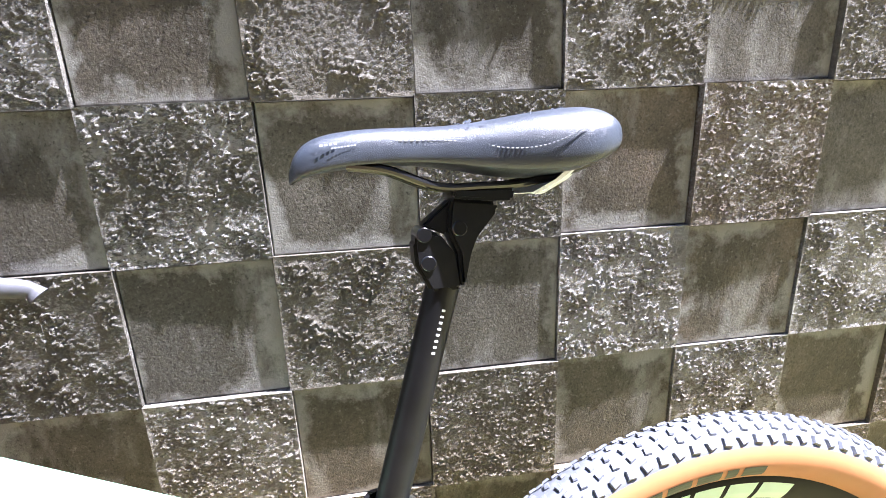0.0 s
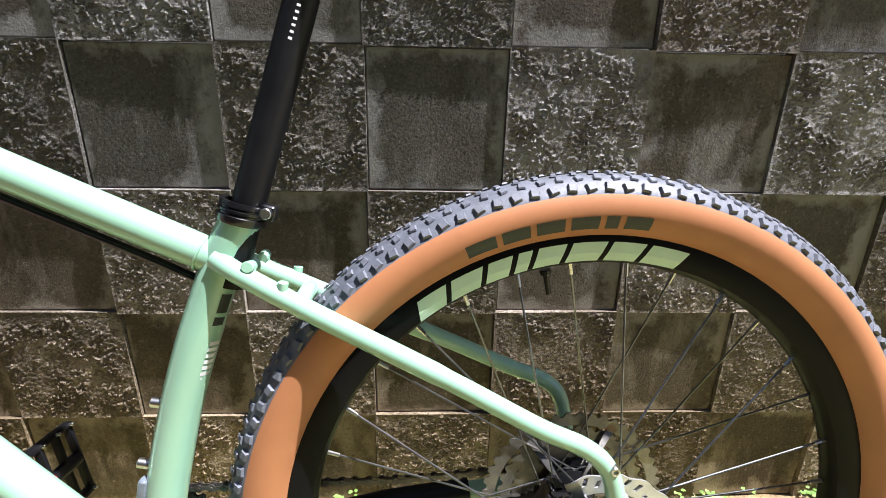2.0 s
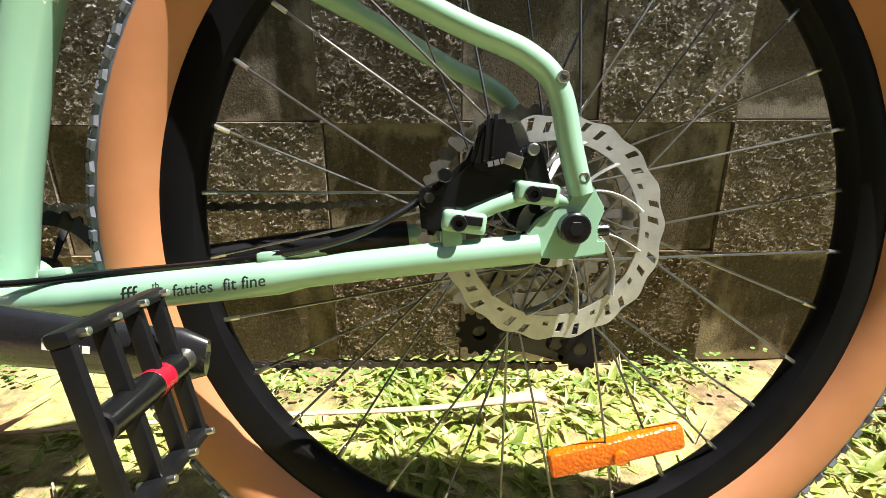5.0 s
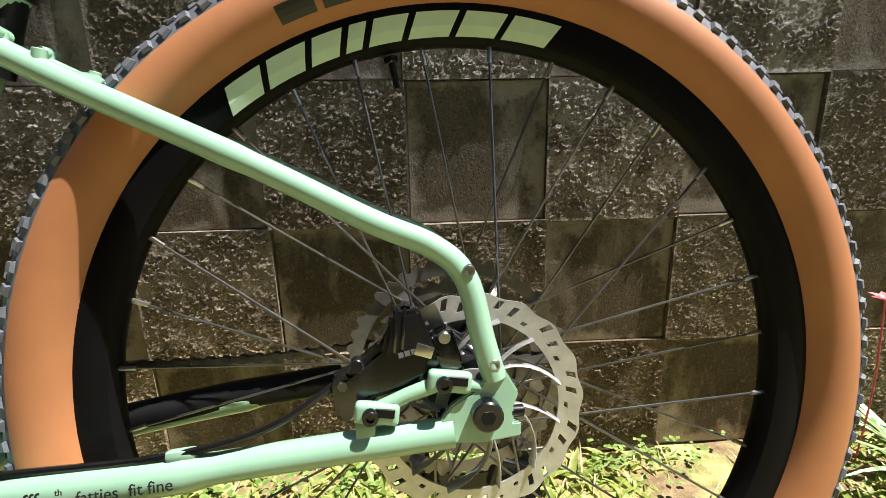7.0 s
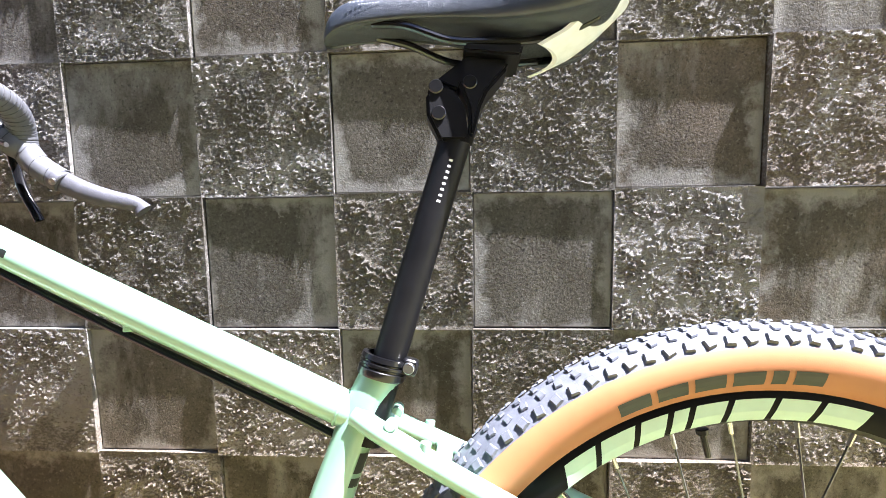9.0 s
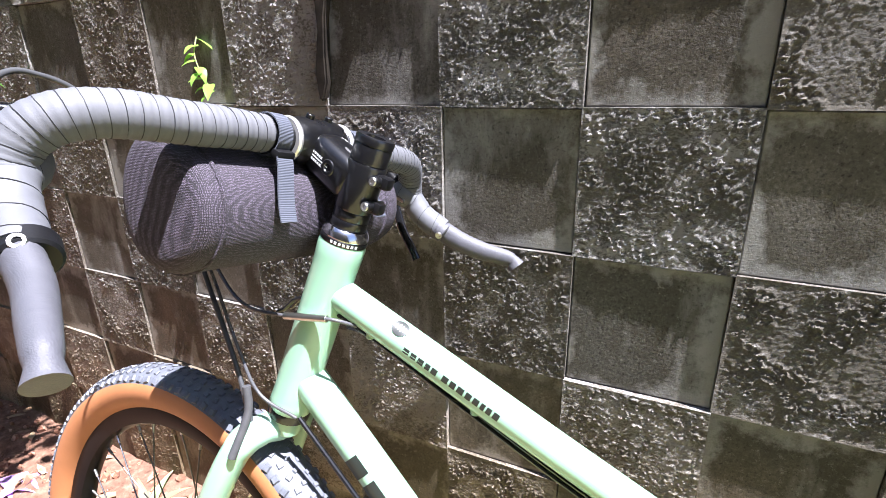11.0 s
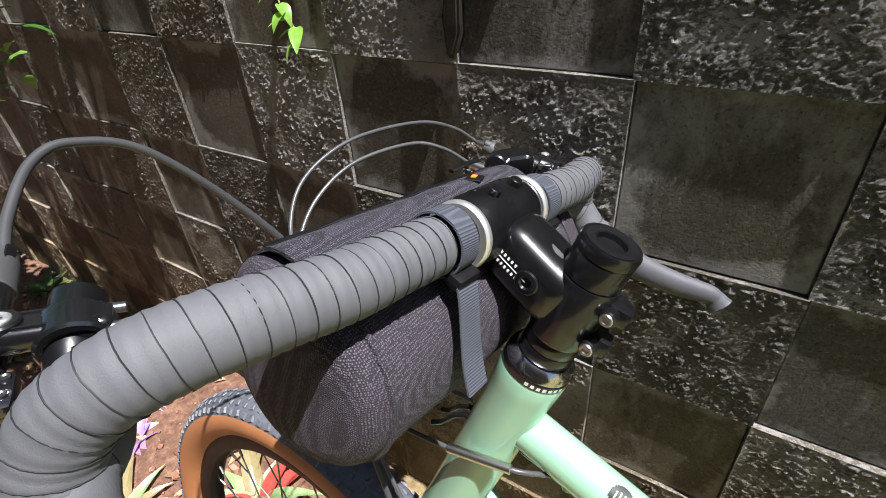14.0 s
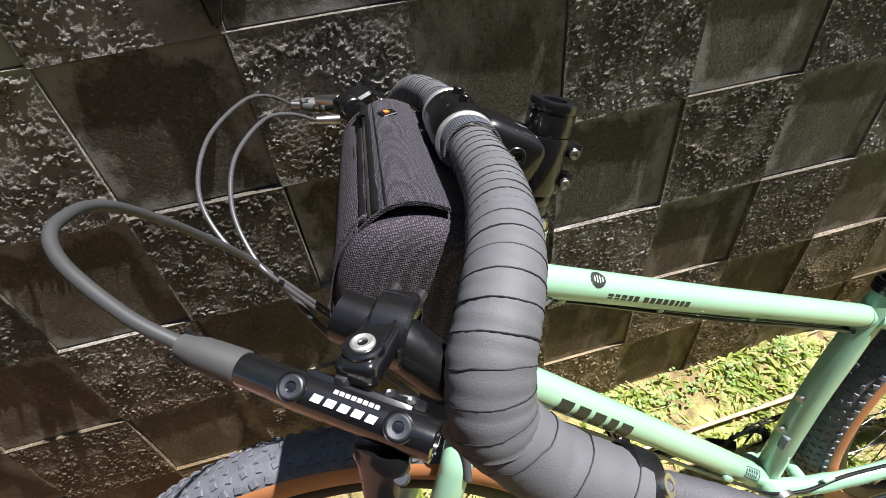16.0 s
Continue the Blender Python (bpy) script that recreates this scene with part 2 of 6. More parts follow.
def turned(bm, profile, m=None, seg=32, closed=False):
    """Turns a profile of (radius, height) round the z axis of m."""
    m = m or Matrix()
    rings = []
    for r, z in profile:
        rings.append([bm.verts.new(m @ Vector((r * math.cos(q), r * math.sin(q), z))) for q in (2 * math.pi * j / seg for j in range(seg))]
                     if r > 1e-6 else [bm.verts.new(m @ Vector((0, 0, z)))])
    n = len(rings)
    for i in range(n if closed else n - 1):
        a, b = rings[i], rings[(i + 1) % n]
        for j in range(seg):
            k = (j + 1) % seg
            q = [a[j % len(a)], a[k % len(a)], b[k % len(b)], b[j % len(b)]]
            q = [v for t, v in enumerate(q) if v not in q[:t]]
            if len(q) > 2:
                try:
                    bm.faces.new(q)
                except ValueError:
                    pass
    return rings


def rod(bm, a, b, r, r2=None, seg=16, bevel=0.0):
    """A straight pin from a to b with slightly rounded ends."""
    a, b = Vector(a), Vector(b)
    h = (b - a).length
    r2 = r if r2 is None else r2
    e = bevel or min(r, r2, h) * 0.12
    turned(bm, [(0, 0), (r - e, 0), (r, e), (r2, h - e), (r2 - e, h), (0, h)], aim(a, b - a), seg)


def box(bm, size, m=None, bevel=0.002, seg=2):
    """A bevelled block."""
    t = bmesh.new()
    bmesh.ops.create_cube(t, size=1)
    bmesh.ops.scale(t, vec=size, verts=t.verts)
    if bevel:
        bmesh.ops.bevel(t, geom=t.edges[:], offset=min(bevel, min(size) * 0.45), segments=seg, affect='EDGES', profile=0.6)
    if m:
        bmesh.ops.transform(t, matrix=m, verts=t.verts)
    add(bm, t)


def add(bm, t):
    me = bpy.data.meshes.new("t")
    t.to_mesh(me)
    t.free()
    bm.from_mesh(me)
    bpy.data.meshes.remove(me)


def plate(bm, outline, thick, m=None, bevel=0.0):
    """A flat plate of an outline in x, y, with thickness along z."""
    t = bmesh.new()
    f = t.faces.new([t.verts.new((x, y, -thick / 2)) for x, y in outline])
    r = bmesh.ops.extrude_face_region(t, geom=[f])
    bmesh.ops.translate(t, vec=(0, 0, thick), verts=[v for v in r["geom"] if isinstance(v, bmesh.types.BMVert)])
    bmesh.ops.recalc_face_normals(t, faces=t.faces)
    if bevel:
        bmesh.ops.bevel(t, geom=[e for e in t.edges if e.calc_face_angle(0) > 0.5], offset=bevel, segments=2, affect='EDGES')
    if m:
        bmesh.ops.transform(t, matrix=m, verts=t.verts)
    add(bm, t)


def empty(name, m):
    ob = new(name)
    ob.matrix_world = m
    ob.empty_display_size = 0.1
    return ob

# ---- wall and ground ----
PITCH, COL0, ROW0 = 0.2, 0.0, 0.17
GROUND = -0.035
wall_bm = bmesh.new()
box(wall_bm, (7.0, 0.16, 2.3), Matrix.Translation((-1.2, 0.099, GROUND - 0.3 + 1.15)), 0.003)
wall = part("wall_north", wall_bm, M_MORTAR)
bm = bmesh.new()
smear = [(-0.808, 0.978), (-0.800, 0.978), (-0.790, 1.005), (-0.789, 1.05), (-0.784, 1.10), (-0.776, 1.135), (-0.768, 1.165), (-0.700, 1.166), (-0.690, 1.172), (-0.812, 1.178), (-0.814, 1.172), (-0.810, 1.164), (-0.802, 1.13), (-0.801, 1.08), (-0.812, 1.02)]
plate(bm, smear, 0.016, Matrix.Translation((0, -0.0050, 0)) @ pose(0, 0, 0, 90, 0, 0), 0.003)
part("mortar_smear", bm, simple("dark_mortar", (0.022, 0.018, 0.014), 0.95, var=0.5, scale=40, bump=0.0004, spec=0.1), wall, "dark brown mortar smeared down a joint")
tagged(wall, "dark volcanic stone tile wall in a chequered rough and smooth pattern", "wall", kind="structure")

# unseen wall, added tall and dark to lower the fill light
far_bm = bmesh.new()
box(far_bm, (9.0, 0.15, 4.3), Matrix.Translation((-1.2, -2.7, GROUND - 0.3 + 2.15)), 0.01)
tagged(part("fill_blocker_south", far_bm, simple("dark_fill_blocker", (0.075, 0.068, 0.052), 0.9, var=0.3, scale=4, bump=0.003, bscale=60)), "plain dark wall added out of view opposite to cut the fill light", "wall", kind="structure")


def ground_height(x, y):
    h = 0.004 + 0.012 * noise.noise(Vector((x * 2.3, y * 2.3, 0.3))) + 0.006 * noise.noise(Vector((x * 9, y * 9, 3.1)))
    near = max(0.0, 1 - abs(y + 0.1) / 0.5)
    if x < -0.9:
        h += 0.03 * min(1, (-0.9 - x)) * abs(noise.noise(Vector((x * 6, y * 6, 9)))) * 1.2
    return GROUND + h * min(1, 3.0 / (1 + abs(x) + abs(y))) + 0.012 * near - 0.006


def ground_mesh():
    bm = bmesh.new()

    def axis(lo, hi, fine, step):
        a = [v for v in (-400, -120, -40, -15, -7, -5) if v < lo]
        k = int((hi - lo) / fine)
        return a + [lo + i * (hi - lo) / k for i in range(k + 1)] + [v for v in (3, 5, 8, 15, 40, 120, 400) if v > hi]
    xs, ys = axis(-3.4, 1.8, 0.022, 1), axis(-1.6, 0.03, 0.022, 1)
    grid = [[bm.verts.new((x, y, ground_height(x, y))) for y in ys] for x in xs]
    for i in range(len(xs) - 1):
        for j in range(len(ys) - 1):
            bm.faces.new((grid[i][j], grid[i + 1][j], grid[i + 1][j + 1], grid[i][j + 1]))
    return bm


def ground_mat():
    n = Nodes("garden_soil").set(Specular_IOR_Level=0.2)
    x = n.t.nodes.new("ShaderNodeSeparateXYZ")
    n.link(n.pos, x.inputs[0])
    f = n.noise(45, 6, 0.7)
    f2 = n.noise(7, 5, 0.6)
    red = n.ramp(f, [(0.3, (0.075, 0.038, 0.025)), (0.55, (0.165, 0.090, 0.060)), (0.8, (0.29, 0.19, 0.14))])
    moss = n.ramp(f, [(0.3, (0.18, 0.18, 0.05)), (0.5, (0.36, 0.365, 0.125)), (0.75, (0.48, 0.47, 0.23))])
    brown = n.ramp(f, [(0.3, (0.10, 0.065, 0.035)), (0.7, (0.30, 0.22, 0.12))])
    green = n.mix(n.ramp(f2, [(0.4, (0, 0, 0)), (0.6, (1, 1, 1))]), moss, brown)
    edge = n.math('ADD', x.outputs[0], n.math('MULTIPLY', f2, 0.6))
    mask = n.ramp(n.math('ADD', n.math('MULTIPLY', edge, 2.0), 1.7), [(0.0, (0, 0, 0)), (1.0, (1, 1, 1))])
    n.color(n.mix(mask, red, green)).set(Roughness=0.95)
    n.bump(n.math('ADD', f, n.math('MULTIPLY', n.noise(220, 4), 0.4)), 0.008, 0.8)
    return n.m


tagged(part("ground", ground_mesh(), ground_mat()), "mossy garden soil turning to bare red earth beside the wall", "ground", kind="structure")

# ---- the bicycle ----
R_AXLE = 0.356
bike = empty("bicycle", Matrix.Translation((0.2554, -0.4020, -0.0333)) @ pose(0, 0, 0, 0, 0, 2.45) @ pose(0, 0, 0, -9.5, 0, 0))
tagged(bike, "mint green steel bicycle with tan sidewall tyres leaning on the wall", "bicycle")
WB = 1.073


def B(u, v, w):
    """Bicycle coordinates: u ahead of the rear axle, v to its left, w above the ground."""
    return Vector((-u, -v, w))


def wheel_frame(u, w=R_AXLE):
    """z along the axle towards the left, origin at the hub."""
    return Matrix.Translation(B(u, 0, w)) @ pose(0, 0, 0, 90, 0, 0)


def tyre_mesh(m):
    bm = bmesh.new()
    rc, a = 0.3178, 0.0295
    prof = []
    for i in range(33):
        q = radians(-152 + 304 * i / 32)
        prof.append((rc + a * math.cos(q) * (0.97 if abs(q) < 0.9 else 1), a * math.sin(q)))
    turned(bm, prof, m, 120)
    bm.normal_update()
    lim = a * math.cos(radians(71)) + rc
    c = m.translation
    ax = m.to_3x3() @ Vector((0, 0, 1))
    for f in bm.faces:
        d = f.calc_center_median() - c
        f.material_index = 1 if (d - ax * d.dot(ax)).length > lim else 0
    return bm


def tread_mesh(m):
    """The blocks of the tread, in alternating rows from shoulder to shoulder."""
    bm = bmesh.new()
    rc, a = 0.3178, 0.0295
    n = 128
    for i in range(n):
        for q, wide, long_, high, off in ((-54, .0086, .0086, .0027, 0), (54, .0086, .0086, .0027, 0), (-31, .0066, .0072, .0014, .5), (31, .0066, .0072, .0014, .5),
                                          (-11, .0072, .0056, .0015, 0.15), (11, .0072, .0056, .0015, 0.65)):
            t = 2 * math.pi * (i + off) / n
            qq = radians(q)
            r = rc + (a + high * 0.3) * math.cos(qq)
            z = (a + high * 0.3) * math.sin(qq)
            x = Vector((-math.sin(t), math.cos(t), 0))
            nrm = Vector((math.cos(t) * math.cos(qq), math.sin(t) * math.cos(qq), math.sin(qq)))
            y = nrm.cross(x)
            p = Vector((r * math.cos(t), r * math.sin(t), z))
            twist = 0.25 if i % 2 else -0.15
            x2, y2 = x * math.cos(twist) + y * math.sin(twist), y * math.cos(twist) - x * math.sin(twist)
            v = []
            for sx, sy, sz, k in ((-1, -1, -1, 1), (1, -1, -1, 1), (1, 1, -1, 1), (-1, 1, -1, 1), (-1, -1, 1, .74), (1, -1, 1, .74), (1, 1, 1, .74), (-1, 1, 1, .74)):
                v.append(bm.verts.new(m @ (p + x2 * (sx * long_ / 2 * k) + y2 * (sy * wide / 2 * k) + nrm * (sz * high / 2 + high * 0.2))))
            for fa in ((4, 5, 6, 7), (0, 4, 7, 3), (1, 2, 6, 5), (0, 1, 5, 4), (3, 7, 6, 2)):
                bm.faces.new([v[k] for k in fa])
    bmesh.ops.recalc_face_normals(bm, faces=bm.faces)
    return bm


def rim_mesh(m):
    bm = bmesh.new()
    turned(bm, [(0.2925, 0.0145), (0.288, 0.0155), (0.276, 0.0145), (0.269, 0.012), (0.2655, 0.006), (0.2645, 0), (0.2655, -0.006), (0.269, -0.012),
                (0.276, -0.0145), (0.288, -0.0155), (0.2925, -0.0145), (0.290, -0.011), (0.282, -0.009), (0.280, 0), (0.282, 0.009), (0.290, 0.011)], m, 120, True)
    return bm


def spokes(rim, m, n=32, flange=0.027, half=0.031):
    one = None
    for i in range(n):
        t = 2 * math.pi * i / n + radians(4.9)
        side = 1 if i % 2 else -1
        lean = 1 if ((i + 1) // 2) % 2 else -1
        a = t + lean * 1.25
        p = m @ Vector((flange * math.cos(a), flange * math.sin(a), side * half))
        e = m @ Vector((0.264 * math.cos(t), 0.264 * math.sin(t), side * 0.003))
        bm = bmesh.new()
        tube(bm, [p, e], 0.00105, 8)
        part("spoke", bm, M_SPOKE, rim)
        bm = bmesh.new()
        d = (p - e).normalized()
        tube(bm, [e - d * 0.003, e + d * 0.011, e + d * 0.0115], [0.0021, 0.0019, 0.001], 8)
        part("nipple", bm, M_STEEL, rim, "silver nipple" if i == 0 else "")


def arc_blocks(bm, m, r0, r1, a0, a1, z, slant=0.0, n=4):
    """A flat block bent round the wheel, for printing on its side."""
    ins, outs = [], []
    for i in range(n + 1):
        a = radians(a0 + (a1 - a0) * i / n)
        s = radians(slant)
        z0, z1 = z if isinstance(z, tuple) else (z, z)
        ins.append(bm.verts.new(m @ Vector((r0 * math.cos(a), r0 * math.sin(a), z0))))
        outs.append(bm.verts.new(m @ Vector((r1 * math.cos(a + s), r1 * math.sin(a + s), z1))))
    for i in range(n):
        bm.faces.new((ins[i], ins[i + 1], outs[i + 1], outs[i]))


ST_TOP, BB, HT_TOP, HT_BOT = (0.326, 0, 0.658), (0.434, 0, 0.305), (0.8232, 0, 0.905), (0.890, 0, 0.712)
AXIS = (B(*HT_TOP) - B(*HT_BOT)).normalized()
STEER = Matrix.Translation(B(*HT_BOT)) @ Matrix.Rotation(radians(-7.0), 4, AXIS) @ Matrix.Translation(-B(*HT_BOT))


def F(u, v, w):
    """The same for what turns with the fork."""
    return STEER @ B(u, v, w)


REAR = (0.009, 0.3515)
WHEELS = {}
for name, u in (("rear", REAR[0]), ("front", WB)):
    m = wheel_frame(*REAR) if u < 0.1 else STEER @ wheel_frame(u)
    tyre = part("tyre", tyre_mesh(m), [M_TAN, M_TREAD], bike, "tan sidewall tyre with a knobbly grey tread")
    part("tread", tread_mesh(m), M_TREAD, tyre, "rows of dusty grey rubber blocks", 20)
    rim = part("rim", rim_mesh(m), M_RIM, bike, "black deep wheel rim with pale green print")
    spokes(rim, m)
    WHEELS[name] = (tyre, rim, m)
    bm = bmesh.new()
    turned(bm, [(0, -0.068), (0.010, -0.068), (0.011, -0.045), (0.016, -0.040), (0.031, -0.036), (0.032, -0.033), (0.030, -0.029), (0.019, -0.024), (0.016, 0), (0.019, 0.024),
                (0.030, 0.029), (0.032, 0.033), (0.031, 0.036), (0.022, 0.041), (0.021, 0.052), (0.012, 0.055), (0.011, 0.068), (0, 0.068)], m, 32)
    part("hub", bm, M_BLACK, bike, "black wheel hub")


def wheel_angle(u, w):
    """The direction of a point on the rear wheel, in the wheel's own degrees."""
    return math.degrees(math.atan2(w - REAR[1], REAR[0] - u))


tyre, rim, m = WHEELS["rear"]
# pale print on the rim: eight slanted blocks, each with a dark slot; dark print on the tyre: six blocks
a = wheel_angle(0.181, 0.578)
lay = [(6.0, 1), (6.2, 2), (4.6, 0), (2.6, 0), (5.2, 0), (6.4, 2), (6.2, 1), (7.2, 1)]
bm = bmesh.new()
total = wheel_angle(0.181, 0.578) - wheel_angle(-0.063, 0.621)
scale_a = total / (sum(w for w, _ in lay) + 1.1 * 7)
for wide, slot in lay:
    w2 = wide * scale_a
    arc_blocks(bm, m, 0.2685, 0.2760, a, a - w2, (0.0126, 0.0150), -0.8)
    arc_blocks(bm, m, 0.2760, 0.2862, a - 0.8, a - w2 - 0.8, (0.0150, 0.0159), -1.0)
    a -= w2 + 1.1 * scale_a
part("print", bm, M_DECAL, rim, "row of pale green printed blocks")
bm = bmesh.new()
a = wheel_angle(0.132, 0.630)
total = a - wheel_angle(-0.030, 0.656)
for wide in (5, 4.6, 4.6, 4.6, 2.2, 4.4):
    w2 = wide / 30.4 * total
    r = [(q, math.sqrt(0.0295 ** 2 - (q - 0.3178) ** 2) + 0.0005) for q in (0.2990, 0.3030, 0.3070, 0.3105)]
    for (ra, za), (rb, zb) in zip(r, r[1:]):
        arc_blocks(bm, m, ra, rb, a, a - w2, (za, zb), 0)
    a -= w2 + total / 30.4
part("print", bm, M_INK, tyre, "row of dark printed blocks")
# valve
bm = bmesh.new()
d = (m.inverted() @ B(0.056, 0, 0.61)).normalized()
rod(bm, m @ (d * 0.262), m @ (d * 0.238), 0.003, 0.0025, 10)
rod(bm, m @ (d * 0.262), m @ (d * 0.257), 0.0055, seg=10)
part("valve", bm, M_BLACK, rim)
# amber reflector across the spokes
bm = bmesh.new()
for (u, w), tilt in (((-0.064, 0.150), 11),):
    box(bm, (0.122, 0.012, 0.024), Matrix.Translation(B(u, 0.006, w)) @ pose(0, 0, 0, 0, -tilt, 0), 0.005, 3)


def amber():
    n = Nodes("amber_plastic").set(Roughness=0.2, Transmission_Weight=0.25, Coat_Weight=0.5)
    v = n.t.nodes.new("ShaderNodeTexVoronoi")
    v.inputs["Scale"].default_value = 320
    n.link(n.pos, v.inputs["Vector"])
    n.color(n.ramp(v.outputs["Distance"], [(0.0, (0.95, 0.22, 0.004)), (0.7, (0.75, 0.13, 0.002))]))
    n.bump(v.outputs["Distance"], 0.001, 0.6)
    return n.m


refl = part("reflector", bm, amber(), bike, "orange plastic spoke reflector")
bm = bmesh.new()
rod(bm, B(-0.066, 0.010, 0.146), B(-0.066, 0.0155, 0.146), 0.007, seg=12)
part("screw", bm, amber(), refl)


# disc rotor: a waved ring pierced by slanting slots, on a spider of curved arms
def rotor(m, z, r, label):
    bm = bmesh.new()
    t, na, nr, ri = 0.0009, 216, 12, r - 0.0175

    def gap(i, j):
        """Whether this cell of the ring lies in a slot: staggered rows of slanting ovals, and a small hole between."""
        k, row = i % 6, (i // 6) % 3
        if row == 2:
            return k in (2, 3) and j in (3, 4)
        lo_, hi_ = (4, 9) if row == 0 else (6, 11)
        return k in (2, 3) and lo_ <= j < hi_
    rows_ = [k / nr for k in range(nr + 1)]
    verts = [[[bm.verts.new(m @ Vector((rr * math.cos(qq), rr * math.sin(qq), z + zz))) for x in rows_
               for rr, qq in ((ri + (r + 0.0012 * math.sin(q * 18) * x - ri) * x, q - 0.11 * (x - 0.5)),)]
              for q in (2 * math.pi * i / na for i in range(na))] for zz in (-t, t)]
    solid = [[not gap(i, j) for j in range(nr)] for i in range(na)]
    lo, hi = verts
    for i in range(na):
        k = (i + 1) % na
        for j in range(nr):
            if not solid[i][j]:
                continue
            bm.faces.new((hi[i][j], hi[i][j + 1], hi[k][j + 1], hi[k][j]))
            bm.faces.new((lo[k][j], lo[k][j + 1], lo[i][j + 1], lo[i][j]))
            if j == 0 or not solid[i][j - 1]:
                bm.faces.new((lo[i][j], hi[i][j], hi[k][j], lo[k][j]))
            if j == nr - 1 or not solid[i][j + 1]:
                bm.faces.new((lo[k][j + 1], hi[k][j + 1], hi[i][j + 1], lo[i][j + 1]))
            if not solid[i - 1][j]:
                bm.faces.new((lo[i][j + 1], hi[i][j + 1], hi[i][j], lo[i][j]))
            if not solid[k][j]:
                bm.faces.new((lo[k][j], hi[k][j], hi[k][j + 1], lo[k][j + 1]))
    bmesh.ops.delete(bm, geom=[v for v in bm.verts if not v.link_faces], context='VERTS')
    ob = part("disc_rotor", bm, M_ROTOR, bike, label, 25)
    ax = m.to_3x3() @ Vector((0, 0, 1))
    for i in range(6):
        q = 2 * math.pi * i / 6
        for turn_, thick in ((0.85, 0.0050), (0.25, 0.0042)):
            pts = []
            for s in range(9):
                rr = 0.024 + (ri + 0.001 - 0.024) * s / 8
                qq = q - turn_ * (s / 8) ** 1.2
                pts.append(m @ Vector((rr * math.cos(qq), rr * math.sin(qq), z)))
            arm = bmesh.new()
            tube(arm, pts, [thick * k for k in (1.35, 1.1, 1, 0.9, 0.9, 0.9, 1, 1.15, 1.5)], 8, (1, 0.24), up=ax.cross(pts[1] - pts[0]).cross(ax).cross(ax))
            part("arm", arm, M_ROTOR, ob)
    hub = bmesh.new()
    turned(hub, [(0.017, -0.001), (0.027, -0.001), (0.027, 0.001), (0.017, 0.001)], m @ Matrix.Translation((0, 0, z)), 40, True)
    part("carrier", hub, M_ROTOR, ob)
    return ob


disc = rotor(m, 0.052, 0.0810, "brushed steel brake rotor with slanting slots")
for i in range(6):
    q = 2 * math.pi * i / 6 + 0.2
    bm = bmesh.new()
    rod(bm, m @ Vector((0.022 * math.cos(q), 0.022 * math.sin(q), 0.0525)), m @ Vector((0.022 * math.cos(q), 0.022 * math.sin(q), 0.0555)), 0.0042, seg=12)
    part("bolt", bm, M_BLACK, disc)
mf = WHEELS["front"][2]
rotor(mf, 0.052, 0.0810, "brushed steel front brake rotor")


def cog(m, z, r, teeth, inner):
    bm = bmesh.new()
    out, ins = [], []
    for i in range(teeth * 4):
        q = 2 * math.pi * i / (teeth * 4)
        rr = r + (0.002 if i % 4 in (0, 1) else -0.002)
        out.append((rr * math.cos(q), rr * math.sin(q)))
        ins.append((inner * math.cos(q), inner * math.sin(q)))
    hub = [(0.016 * x / inner, 0.016 * y / inner) for x, y in ins]
    n = len(out)
    for zz in (-0.0009, 0.0009):
        a = [bm.verts.new(m @ Vector((x, y, z + zz))) for x, y in out]
        b = [bm.verts.new(m @ Vector((x, y, z + zz))) for x, y in ins]
        c = [bm.verts.new(m @ Vector((x, y, z + zz))) for x, y in hub] if inner > 0.019 else None
        for i in range(n):
            k = (i + 1) % n
            bm.faces.new((a[i], a[k], b[k], b[i]))
            if c and (i * 6 // n != (i - 3) * 6 // n or i < 3):
                bm.faces.new((b[i], b[k], c[k], c[i]))
        if zz < 0:
            a0, b0 = a, b
    for i in range(n):
        k = (i + 1) % n
        bm.faces.new((a0[i], a0[k], a[k], a[i]))
        bm.faces.new((b0[k], b0[i], b[i], b[k]))
    bmesh.ops.delete(bm, geom=[v for v in bm.verts if not v.link_faces], context='VERTS')
    bmesh.ops.recalc_face_normals(bm, faces=bm.faces)
    return bm


bm = bmesh.new()
rod(bm, B(0, -0.022, R_AXLE), B(0, -0.062, R_AXLE), 0.017, seg=24)
cassette = part("cassette_body", bm, M_BLACK, bike, "steel gear cassette behind the hub")
for i, (teeth, r) in enumerate(((46, 0.0965), (38, 0.079), (32, 0.066), (28, 0.058), (24, 0.050), (21, 0.044), (18, 0.038), (15, 0.031), (13, 0.027), (11, 0.023))):
    part("cog", cog(m, -0.027 - 0.0038 * i, r, teeth, max(0.016, r - (0.012 if i < 5 else 0.008))), M_COG, cassette)

# ---- frame ----
bm = bmesh.new()
tube(bm, spline([B(0.429, 0, 0.305), B(0.4118, 0, 0.40), B(0.3855, 0, 0.505), B(0.3485, 0, 0.610), B(*ST_TOP)], 6), [0.0186] * 10 + [0.0183] * 6 + [0.0176] * 12, 24)
seat_tube = part("seat_tube", bm, M_PAINT, bike)
bm = bmesh.new()
tube(bm, [B(0.842, 0, 0.856), B(0.6, 0, 0.7402), B(0.350, 0, 0.624)], [0.0165, 0.0160, 0.0155], 24)
top_tube = part("top_tube", bm, M_PAINT, bike)
bm = bmesh.new()
tube(bm, [B(0.874, 0, 0.757), B(0.65, 0, 0.530), B(0.436, 0, 0.308)], [0.0195, 0.0188, 0.0185], 24)
down_tube = part("down_tube", bm, M_PAINT, bike)
bm = bmesh.new()
